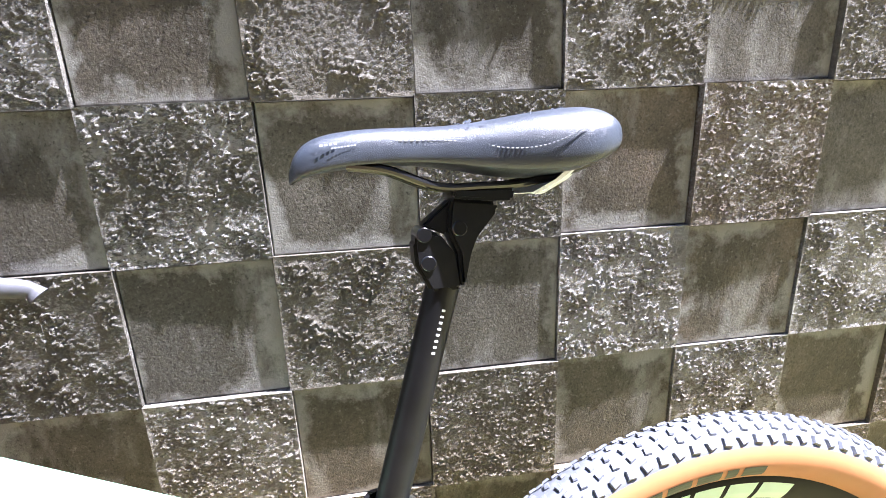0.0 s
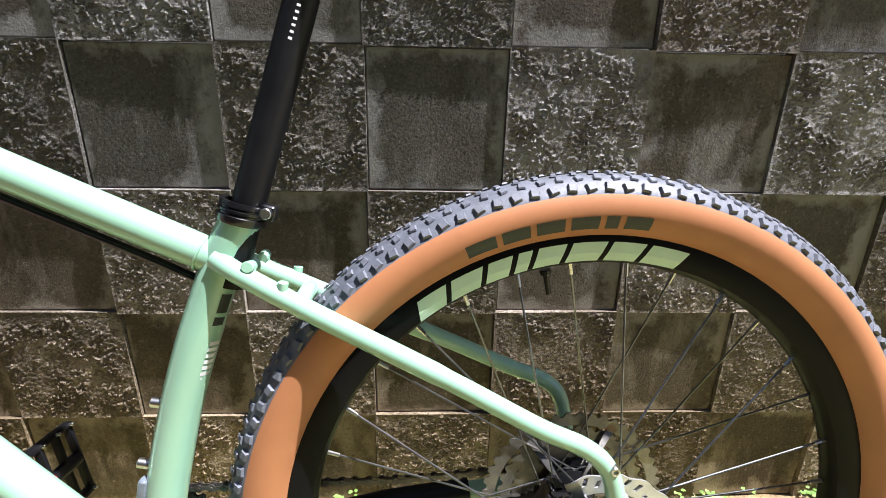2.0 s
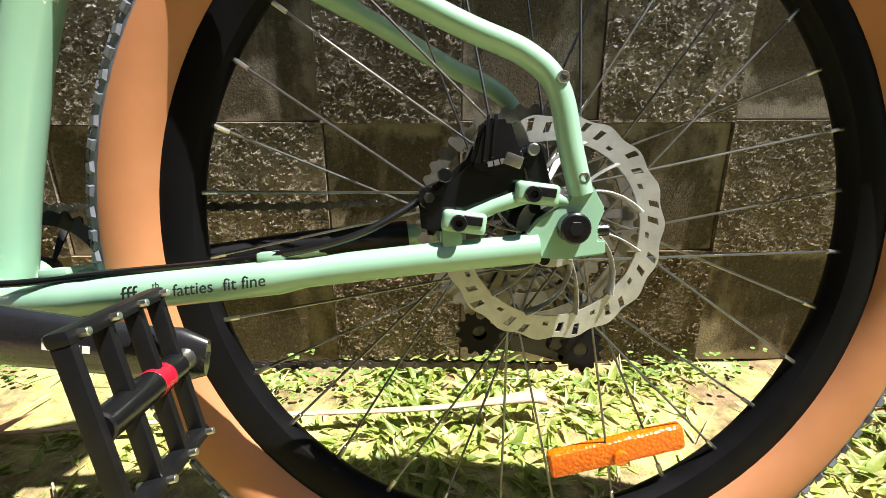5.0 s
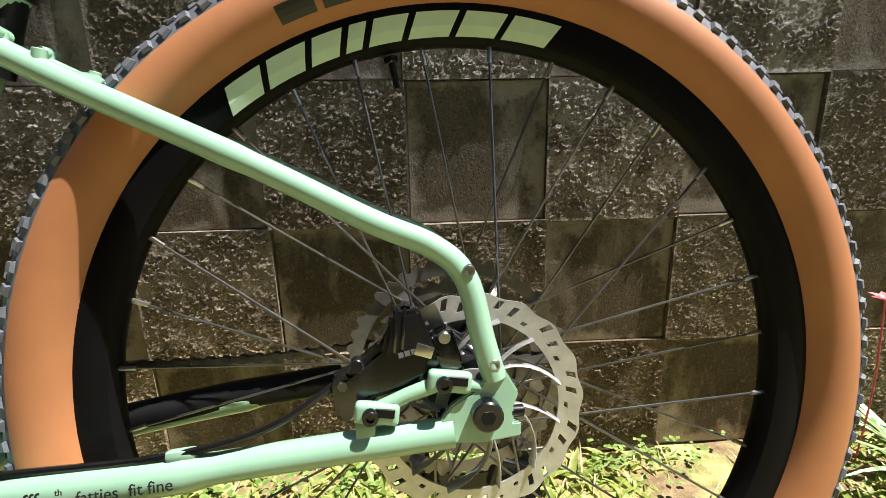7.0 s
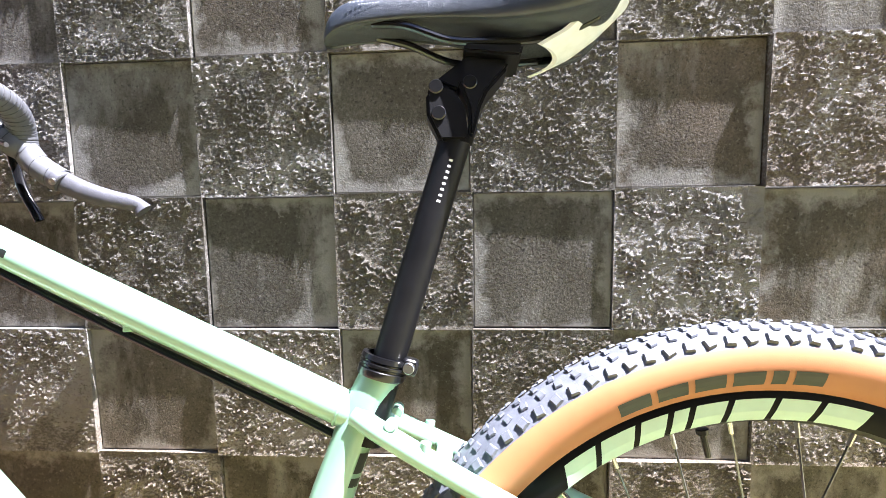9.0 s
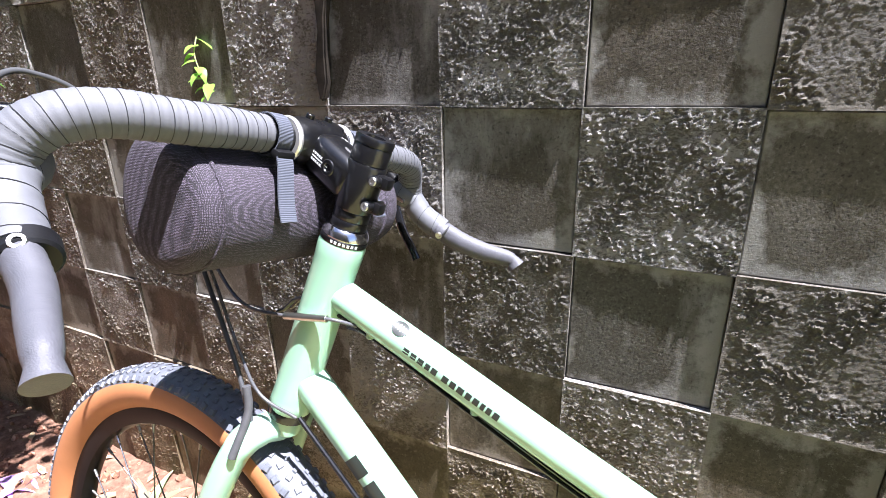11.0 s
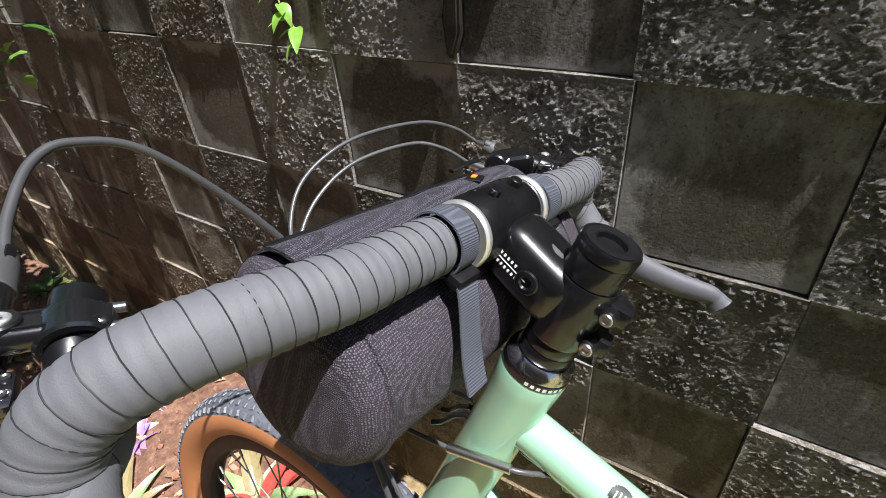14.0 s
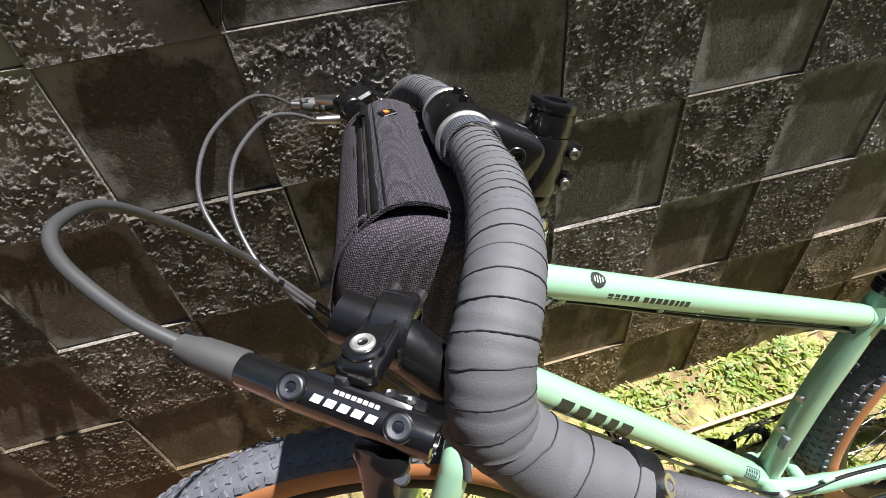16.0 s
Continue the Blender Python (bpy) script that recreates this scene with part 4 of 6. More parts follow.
tube(bm, [B(0.434, -0.06, 0.305), B(0.47, -0.078, 0.309), B(0.55, -0.083, 0.320), B(0.606, -0.085, 0.327), B(0.618, -0.085, 0.329)], [0.016, 0.0165, 0.0135, 0.0145, 0.010], 20, (0.5, 1))
part("crank_arm", bm, M_MATT, bike, "matt black crank arm")
bm = bmesh.new()
mc = Matrix.Translation(B(0.434, 0, 0.305)) @ pose(0, 0, 0, 90, 0, 0)
part("chainring", cog(mc, -0.050, 0.062, 32, 0.048), M_MATT, bike, "black narrow chainring")
bm.free()


def pedal(u, w, v0, s):
    """A flat pedal: spindle body, caged platform and pins, tilted upright."""
    tilt = Matrix.Translation(B(u, v0 + s * 0.052, w)) @ pose(0, 0, 0, 0, 78, 0)
    bm = bmesh.new()
    rod(bm, B(u, v0, w), B(u, v0 + s * 0.012, w), 0.0080, 0.0068, 20)
    body = part("pedal", bm, M_STEEL, bike, "black caged flat pedal with a red band")
    bm = bmesh.new()
    rod(bm, B(u, v0 + s * 0.012, w), B(u, v0 + s * 0.090, w), 0.0085, seg=20)
    part("spindle_body", bm, M_BLACK, body)
    bm = bmesh.new()
    rod(bm, B(u, v0 + s * 0.028, w), B(u, v0 + s * 0.043, w), 0.0088, seg=20)
    part("band", bm, simple("red_foil", (0.45, 0.01, 0.03), 0.25, metal=0.3, coat=0.4), body, "glossy red band")
    for x in (-0.046, 0.046):
        bm = bmesh.new()
        box(bm, (0.008, 0.088, 0.012), tilt @ Matrix.Translation((x, 0, 0)), 0.003, 2)
        part("cage_rail", bm, M_MATT, body)
    for y in (-0.040, -0.012, 0.016, 0.040):
        bm = bmesh.new()
        box(bm, (0.092, 0.006, 0.010), tilt @ Matrix.Translation((0, y, 0)), 0.002, 2)
        part("cage_bar", bm, M_MATT, body)
    for x in (-0.046, 0.046):
        for y in (-0.036, -0.012, 0.014, 0.038):
            for z in (1, -1):
                bm = bmesh.new()
                rod(bm, tilt @ Vector((x, y, z * 0.005)), tilt @ Vector((x, y, z * 0.0105)), 0.0022, seg=8)
                part("pin", bm, M_STEEL, body)
    return body


pedal(0.258, 0.278, 0.088, 1)
pedal(0.610, 0.328, -0.09, -1)


def chain(pts, name):
    """Links along a line, alternately broad and narrow."""
    bm = bmesh.new()
    p = spline(pts, 60)
    run, k = 0.0, 0
    last = p[0]
    for a, b in zip(p, p[1:]):
        run += (b - a).length
        if run >= 0.0127:
            run = 0.0
            d = b - last
            mid = (b + last) / 2
            mm = facing(mid, d, (0, -1, 0))
            off = 0.0030 if k % 2 else 0.0020
            for t_ in (off, -off):
                box(bm, (0.0127, 0.0046, 0.0009), mm @ Matrix.Translation((0, 0, t_)), 0)
                for e in (0.0064, -0.0064):
                    turned(bm, [(0, -0.0005), (0.0042, -0.0005), (0.0042, 0.0005), (0, 0.0005)], mm @ Matrix.Translation((e, 0, t_)), 10)
            rod(bm, mm @ Vector((0.0064, 0, -0.0040)), mm @ Vector((0.0064, 0, 0.0040)), 0.0021, seg=8)
            last = b
            k += 1
    return part(name, bm, simple("chain_steel", (0.10, 0.09, 0.08), 0.4, metal=0.8, var=0.3), bike, "dark oily chain")


chain([B(0.43, -0.050, 0.368), B(0.30, -0.050, 0.3665), B(0.176, -0.050, 0.366), B(0.06, -0.050, 0.374), B(0.02, -0.050, 0.380)], "chain")
chain([B(0.42, -0.050, 0.243), B(0.30, -0.052, 0.220), B(0.18, -0.054, 0.215), B(0.06, -0.056, 0.209), B(-0.03, -0.056, 0.203)], "chain")
# rear derailleur
bm = bmesh.new()
side_plate(bm, [(0.055, 0.252), (0.060, 0.238), (0.040, 0.222), (0.0, 0.216), (-0.050, 0.200), (-0.068, 0.205), (-0.074, 0.222), (-0.066, 0.238), (-0.030, 0.236), (0.0, 0.232), (0.030, 0.240)], -0.066, -0.062, 0.001)
box(bm, (0.05, 0.03, 0.035), Matrix.Translation(B(-0.045, -0.072, 0.228)) @ pose(0, 0, 0, 0, 20, 0), 0.009, 3)
tube(bm, [B(-0.012, -0.074, 0.345), B(-0.03, -0.08, 0.30), B(-0.045, -0.076, 0.24)], [0.013, 0.014, 0.014], 12)
der = part("rear_derailleur", bm, M_BLACK, bike, "black rear derailleur")
for u, w in ((0.048, 0.240), (-0.052, 0.219)):
    part("jockey_wheel", cog(Matrix.Translation(B(u, 0, w)) @ pose(0, 0, 0, 90, 0, 0), -0.057, 0.021, 12, 0.007), M_MATT, der)
# chain stay guard on the far side
bm = bmesh.new()
tube(bm, [B(0.30, -0.052, 0.318), B(0.21, -0.064, 0.328), B(0.115, -0.069, 0.3355)], 0.0135, 14)
part("stay_guard", bm, M_MATT, bike, "black rubber chain stay guard")
# rear caliper
bm = bmesh.new()
side_plate(bm, [(0.106, 0.378), (0.104, 0.352), (0.092, 0.350), (0.080, 0.366), (0.058, 0.371), (0.040, 0.372), (0.022, 0.398), (0.024, 0.408), (0.040, 0.402), (0.047, 0.428), (0.060, 0.430), (0.073, 0.402), (0.089, 0.390)],
           0.040, 0.066, 0.004)
cal = part("brake_caliper", bm, M_GLOSS, bike, "black hydraulic brake caliper")
bm = bmesh.new()
side_plate(bm, [(0.064, 0.427), (0.045, 0.428), (0.036, 0.402), (0.030, 0.396), (0.055, 0.392), (0.072, 0.398)], 0.060, 0.074, 0.003)
rod(bm, B(0.080, 0.05, 0.384), B(0.104, 0.05, 0.376), 0.0085, 0.0065, 14)
rod(bm, B(0.088, 0.062, 0.392), B(0.088, 0.072, 0.392), 0.005, seg=12)
cover = part("cover", bm, M_GLOSS, cal, "glossy black ribbed cover")
for k in range(2):
    bm = bmesh.new()
    box(bm, (0.0022, 0.0022, 0.030 - 0.002 * k), Matrix.Translation(B(0.0610 - 0.0052 * k, 0.0742, 0.4155 + 0.001 * k)) @ pose(0, 0, 0, 0, 6, 0), 0.0008, 2)
    part("fin", bm, M_GLOSS, cover)
bm = bmesh.new()
box(bm, (0.016, 0.014, 0.030), Matrix.Translation(B(0.0270, 0.063, 0.3965)) @ pose(0, 0, 0, 0, -14, 0), 0.003, 3)
part("piston_housing", bm, M_GLOSS, cal)
bm = bmesh.new()
rod(bm, B(0.0290, 0.0690, 0.4080), B(0.0290, 0.0735, 0.4080), 0.0044, 0.0040, 14)
part("bleed_screw", bm, M_STEEL, cal)
bm = bmesh.new()
box(bm, (0.012, 0.0016, 0.008), Matrix.Translation(B(0.0430, 0.0752, 0.4010)) @ pose(0, 0, 0, 0, 20, 0), 0.0006, 2)
part("pad_spring", bm, M_STEEL, cal)
bm = bmesh.new()
turned(bm, [(0.0030, -0.003), (0.0072, -0.003), (0.0078, -0.001), (0.0078, 0.003), (0.0070, 0.0045), (0.0035, 0.0045), (0.0030, 0.002)], aim(B(0.0985, 0.060, 0.3770), (0, -1, 0)), 20, True)
part("banjo", bm, M_GLOSS, cal)
bm = bmesh.new()
rod(bm, B(0.0985, 0.062, 0.3770), B(0.0985, 0.0665, 0.3770), 0.0038, seg=6)
part("banjo_bolt", bm, M_ALLOY, cal)
bars(B(0.060, 0.0745, 0.3985), (1, 0, 0.22), (0, -1, 0), (.0035, .0035, .0035, .003, .0035), 0.0008, 0.0036, simple("grey_print", (0.10, 0.10, 0.10), 0.5), cal, "row of grey printed blocks")
bm = bmesh.new()
tube(bm, spline([B(0.555, 0.018, 0.405), B(0.50, 0.022, 0.357), B(0.455, 0.034, 0.327), B(0.40, 0.046, 0.321), B(0.33, 0.050, 0.327), B(0.22, 0.066, 0.338), B(0.15, 0.066, 0.352), B(0.10, 0.052, 0.377)], 8), 0.0027, 10)
hose = part("brake_hose", bm, M_BLACK, bike, "black brake hose along the frame")
bm = bmesh.new()
tube(bm, spline([B(0.86, 0.024, 0.715), B(0.70, 0.022, 0.557), B(0.555, 0.018, 0.405)], 6), 0.0027, 10)
part("run", bm, M_BLACK, hose)
for u, v, w in ((0.36, 0.046, 0.3275), (0.205, 0.066, 0.339), (0.53, 0.019, 0.388)):
    bm = bmesh.new()
    box(bm, (0.020, 0.008, 0.008), Matrix.Translation(B(u, v, w)) @ pose(0, 0, 0, 0, -4 if u < 0.5 else 45, 0), 0.003, 2)
    part("hose_guide", bm, M_PAINT, hose, "green hose guide")

# ---- fork, headset, stem ----
bm = bmesh.new()
turned(bm, [(0, -0.034), (0.016, -0.034), (0.0205, -0.028), (0.0205, -0.012), (0.0225, -0.010), (0.0225, 0), (0, 0)], STEER @ aim(B(*HT_BOT), AXIS), 32)
crown = part("fork_crown", bm, M_PAINT, bike)
bm = bmesh.new()
turned(bm, [(0.018, -0.0105), (0.0232, -0.0105), (0.0236, -0.004), (0.0225, 0.0005), (0.018, 0.0005)], STEER @ aim(B(*HT_BOT), AXIS), 32, True)
part("lower_cup", bm, M_BLACK, crown)
for s in (1, -1):
    bm = bmesh.new()
    tube(bm, spline([F(0.900, 0.004 * s, 0.686), F(0.908, 0.026 * s, 0.687), F(0.922, 0.046 * s, 0.668), F(0.955, 0.055 * s, 0.592), F(1.005, 0.058 * s, 0.470), F(WB - 0.020, 0.060 * s, 0.375), F(WB - 0.006, 0.061 * s, 0.360)], 8),
         [0.0165] * 8 + [0.0170] * 8 + [0.0160] * 8 + [0.0135] * 10 + [0.0105] * 20, 18)
    blade = part("fork_blade", bm, M_PAINT, bike)
    for w in (0.60, 0.55, 0.50):
        bm = bmesh.new()
        u = 0.952 + (0.60 - w) * 0.41
        rod(bm, F(u, 0.067 * s, w), F(u, 0.0745 * s, w), 0.0050, seg=14)
        part("boss", bm, M_PAINT, blade)
        bm = bmesh.new()
        rod(bm, F(u, 0.0738 * s, w), F(u, 0.0765 * s, w), 0.0038, seg=12)
        part("bolt", bm, M_STEEL, blade)
top = aim(B(*HT_TOP), AXIS)
bm = bmesh.new()
turned(bm, [(0.018, -0.001), (0.0232, -0.001), (0.0240, 0.001), (0.0240, 0.0045), (0.0232, 0.0055), (0.018, 0.0055)], top, 40, True)
headset = part("headset", bm, M_BLACK, bike, "black headset with a grey conical ring")
bm = bmesh.new()
turned(bm, [(0.0165, 0.0055), (0.0236, 0.0055), (0.0240, 0.0065), (0.0228, 0.0115), (0.0196, 0.0150), (0.0165, 0.0150)], top, 40, True)
ring = part("ring", bm, M_CHROME, headset, "dark chrome conical ring")
on_tube(B(*HT_TOP), B(*HT_TOP) + AXIS * 0.02, 0.0241, [(0.0010, 0.0038, -66 + 10 * k, -60 + 10 * k) for k in range(7)], M_WHITE, headset, "row of white printed blocks")
for a, b in ((0.0150, 0.0240), (0.0243, 0.0335)):
    bm = bmesh.new()
    turned(bm, [(0.0145, a), (0.0178, a), (0.0182, a + 0.0006), (0.0182, b - 0.0006), (0.0178, b), (0.0145, b)], top, 36, True)
    part("spacer", bm, M_BLACK, headset)
tf = STEER @ top
bm = bmesh.new()
turned(bm, [(0.0145, 0.034), (0.0188, 0.034), (0.0196, 0.036), (0.0196, 0.079), (0.0188, 0.081), (0.0145, 0.081)], tf, 36, True)
stem_c = F(0.8044, 0, 0.9593)
bar_c = F(0.8665, 0, 0.9995)
d = (bar_c - stem_c)
mm = facing((stem_c + bar_c) / 2 - d * 0.06, d, (0, 0, 1))
box(bm, (d.length * 0.86, 0.042, 0.042), mm, 0.0165, 5)
stem = part("stem", bm, M_BLACK, bike, "black shock absorbing stem")
bm = bmesh.new()
right = (STEER.to_3x3() @ Vector((0, 1, 0))).normalized()
mb = aim(bar_c, right, d)
turned(bm, [(0.0165, -0.033), (0.0195, -0.033), (0.0205, -0.030), (0.0225, -0.024), (0.0225, 0.024), (0.0205, 0.030), (0.0195, 0.033), (0.0165, 0.033)], mb, 36, True)
part("face_plate", bm, M_BLACK, stem)
for z in (-0.0395, 0.0335):
    bm = bmesh.new()
    turned(bm, [(0.0155, z), (0.0200, z), (0.0214, z + 0.0014), (0.0217, z + 0.0030), (0.0214, z + 0.0046), (0.0200, z + 0.0060), (0.0155, z + 0.0060)], mb, 36, True)
    part("ring", bm, M_SILVER, stem, "silver clamp ring")
for s in (1, -1):
    for k in (1, -1):
        bm = bmesh.new()
        p = bar_c + right * (0.013 * s) + d.normalized() * 0.004 * k
        upv = (STEER.to_3x3() @ Vector((0.45 * k, 0, 0.9))).normalized()
        rod(bm, p + upv * 0.017, p + upv * 0.0262, 0.0048, 0.0042, 14)
        part("bolt", bm, M_BLACK, stem)
bm = bmesh.new()
p = (stem_c * 0.62 + bar_c * 0.38) - right * 0.0205
turned(bm, [(0.0035, 0.0005), (0.0045, 0.0018), (0.0072, 0.0018), (0.0080, 0.0010), (0.0080, -0.002)], aim(p, -right), 24)
part("pivot", bm, M_BLACK, stem)
nrm = -right
pl = bar_c.lerp(stem_c, 0.20) - right * 0.0213
bars(pl + Vector((0, 0, 0.0035)) - d.normalized() * 0.000, -d, nrm, (.0014,) * 8, 0.0016, 0.0020, M_WHITE, stem, "row of white printed blocks")
bars(pl - Vector((0, 0, 0.0045)), -d, nrm, (.0014,) * 8, 0.0016, 0.0020, M_WHITE, stem, "row of white printed blocks")
bars(pl - Vector((0, 0, 0.0005)), -d, nrm, (.030,), 0, 0.0006, M_WHITE, stem, "thin white printed line")
bm = bmesh.new()
upd = d.cross(right).normalized()
upd = upd if upd.z > 0 else -upd
p = bar_c.lerp(stem_c, 0.62) + upd * 0.0203
rod(bm, p, p + upd * 0.0006, 0.0075, seg=24, bevel=0.0001)
part("badge", bm, simple("grey_badge", (0.07, 0.07, 0.07), 0.4), stem, "round grey printed badge")
for z in (0.0455, 0.0705):
    bm = bmesh.new()
    back = (tf.to_3x3() @ Vector((0, 0, 1))).cross(right).normalized()
    if back.x < 0:
        back = -back
    c = tf @ Vector((0, 0, z)) + back * 0.0215
    box(bm, (0.014, 0.020, 0.012), aim(c, AXIS), 0.003, 2)
    rod(bm, c - right * 0.014, c + right * 0.012, 0.0052, seg=14)
    part("clamp_ear", bm, M_BLACK, stem)
    bm = bmesh.new()
    turned(bm, [(0, 0.0142), (0.0020, 0.0142), (0.0024, 0.0158), (0.0036, 0.0158), (0.0042, 0.0150), (0.0042, 0.012)], aim(c, -right), 16)
    part("bolt", bm, M_STEEL, stem)
bm = bmesh.new()
turned(bm, [(0, 0.0805), (0.0178, 0.0812), (0.0184, 0.082), (0.0184, 0.097), (0.0178, 0.0985), (0.0186, 0.0990), (0.0190, 0.1045), (0.0178, 0.1068), (0.0165, 0.1062), (0.0095, 0.1062), (0.0090, 0.1030), (0, 0.1030)], tf, 40)
cap = part("top_cap", bm, M_BLACK, bike, "black spacer and top cap")
bm = bmesh.new()
turned(bm, [(0.0105, 0.1064), (0.0120, 0.1066), (0.0158, 0.1064)], tf, 40)
part("printed_ring", bm, M_MATT, cap)

# ---- handlebar ----
bar_ob = None
TOP = [(0.0, 0.8665, 0.9995), (0.064, 0.8665, 0.9990), (0.095, 0.8670, 0.9985), (0.133, 0.8690, 0.9970), (0.184, 0.8780, 0.9955), (0.213, 0.8880, 0.9880), (0.231, 0.8985, 0.976)]
TILT = 0.036  # the bar sits a little higher on its left
GRIP = [(0.2520, 0.8515, 0.9040), (0.2580, 0.822, 0.890), (0.2690, 0.791, 0.880), (0.2800, 0.761, 0.874), (0.2835, 0.7510, 0.870), (0.2855, 0.745, 0.863)]
MIRROR = Matrix.Diagonal((1, -1, 1, 1))


def side_place(s):
    """Places on the left as they stand, mirrored across the turned front for the right."""
    if s > 0:
        return B
    return lambda u, v, w: STEER @ MIRROR @ STEER.inverted() @ B(u, v, w - 2 * TILT * v)


def H(u, v, w):
    """A place on the handlebar, which turns with the fork and is tilted in its clamp."""
    return F(u, v, w + TILT * v)


STUB = [(0.936, 0.2110, 0.976), (0.947, 0.2040, 0.989), (0.957, 0.1970, 0.9995), (0.973, 0.185, 1.006)]


def wrapped(bm, pts, r, turns, seg=24, lead=1):
    """Overlapping turns of tape along a line: a soft body, and the shade of the tape's edge drawn winding round it."""
    pts = [Vector(p) for p in pts]
    length = [0.0]
    for a, b in zip(pts, pts[1:]):
        length.append(length[-1] + (b - a).length)

    def place(s):
        k = max(j for j in range(len(pts) - 1) if length[j] <= s + 1e-9)
        return pts[k].lerp(pts[k + 1], (s - length[k]) / (length[k + 1] - length[k]))
    n = max(24, turns * 6)
    at = [place(length[-1] * i / n) for i in range(n + 1)]
    rings, axes, prev = [], [], None
    for i, p in enumerate(at):
        dd = (at[min(n, i + 1)] - at[max(0, i - 1)]).normalized()
        x = Vector((0, 0, 1)).cross(dd).normalized() if prev is None else (prev - dd * prev.dot(dd)).normalized()
        prev = x
        y = dd.cross(x)
        axes.append((x, y))
        rr = r + 0.00025 * math.sin(i * 1.7) + 0.0003 * noise.noise(p * 60)
        rings.append([bm.verts.new(p + x * rr * math.cos(q) + y * rr * math.sin(q)) for q in (2 * math.pi * j / seg for j in range(seg))])
    for a, b in zip(rings, rings[1:]):
        for j in range(seg):
            bm.faces.new((a[j], a[(j + 1) % seg], b[(j + 1) % seg], b[j]))
    bm.faces.new(rings[0][::-1])
    bm.faces.new(rings[-1])
    # the edge: a thin near-black line painted for the shadow at each step
    body = set(bm.faces)
    line = []
    steps = turns * 24
    for i in range(steps + 1):
        t = i / steps
        f = t * n
        k = min(n - 1, int(f))
        p = at[k].lerp(at[k + 1], f - k)
        x, y = axes[k]
        q = lead * (2 * math.pi * turns * t + 0.25 * math.sin(7 * t))
        line.append(p + (x * math.cos(q) + y * math.sin(q)) * (r + 0.00012))
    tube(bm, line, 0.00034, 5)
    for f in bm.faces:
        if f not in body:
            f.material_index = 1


bm = bmesh.new()
tube(bm, [H(u, v, w) for v, u, w in [(-0.066, 0.8665, 0.9993), (0, 0.8665, 0.9995), (0.066, 0.8665, 0.9993)]], 0.0155, 24)
bar_ob = part("handlebar", bm, M_BLACK, bike, "black handlebar wrapped in grey tape with rubber grips")
for s in (1, -1):
    bm = bmesh.new()
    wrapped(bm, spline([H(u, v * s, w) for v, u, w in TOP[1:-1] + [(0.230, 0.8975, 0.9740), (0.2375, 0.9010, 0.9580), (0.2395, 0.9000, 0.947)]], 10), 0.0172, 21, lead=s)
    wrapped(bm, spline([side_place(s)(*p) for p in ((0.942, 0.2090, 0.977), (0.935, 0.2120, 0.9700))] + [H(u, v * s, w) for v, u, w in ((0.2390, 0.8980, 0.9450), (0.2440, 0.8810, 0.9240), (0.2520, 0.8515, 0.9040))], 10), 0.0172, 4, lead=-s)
    part("bar_tape", bm, [M_TAPE, M_EDGE_SHADE], bar_ob, "grey wound bar tape", 28)
    bm = bmesh.new()
    tube(bm, spline([side_place(s)(*p) for p in STUB], 6), 0.0108, 20)
    part("extension", bm, M_BLACK, bar_ob, "glossy black bar extension")
    bm = bmesh.new()
    g = spline([H(u, v * s, w) for v, u, w in GRIP], 10)
    rs = []
    for i in range(len(g)):
        t = i / (len(g) - 1)
        rs.append(0.0138 - 0.0046 * min(1, t / 0.78) ** 1.5 + 0.0004 * (i % 2) * (t < 0.5) + 0.0030 * max(0, t - 0.82) / 0.18)
    tube(bm, g, rs, 18, (0.8, 1.08))
    grip = part("grip", bm, M_GRIP, bar_ob, "ribbed dark grey rubber grip")
    bm = bmesh.new()
    a, b = H(0.858, 0.2470 * s, 0.9085), H(0.845, 0.2505 * s, 0.8997)
    rod(bm, a, b, 0.0150 if s < 0 else 0.0178, seg=28)
    part("lock_ring", bm, M_GRIP if s < 0 else M_MATT, grip)
    bm = bmesh.new()
    c = a.lerp(b, 0.5) + (Vector((0.62, -0.55, 0.55)) if s > 0 else Vector((0.15, -0.85, -0.3))).normalized() * (0.0150 if s < 0 else 0.0172)
    turned(bm, [(0, 0.0008), (0.0022, 0.0008), (0.0026, 0.0025), (0.0045, 0.0025), (0.0050, 0.001), (0.0050, -0.003)], aim(c, c - a.lerp(b, 0.5)), 18)
    part("bolt", bm, M_STEEL, grip)

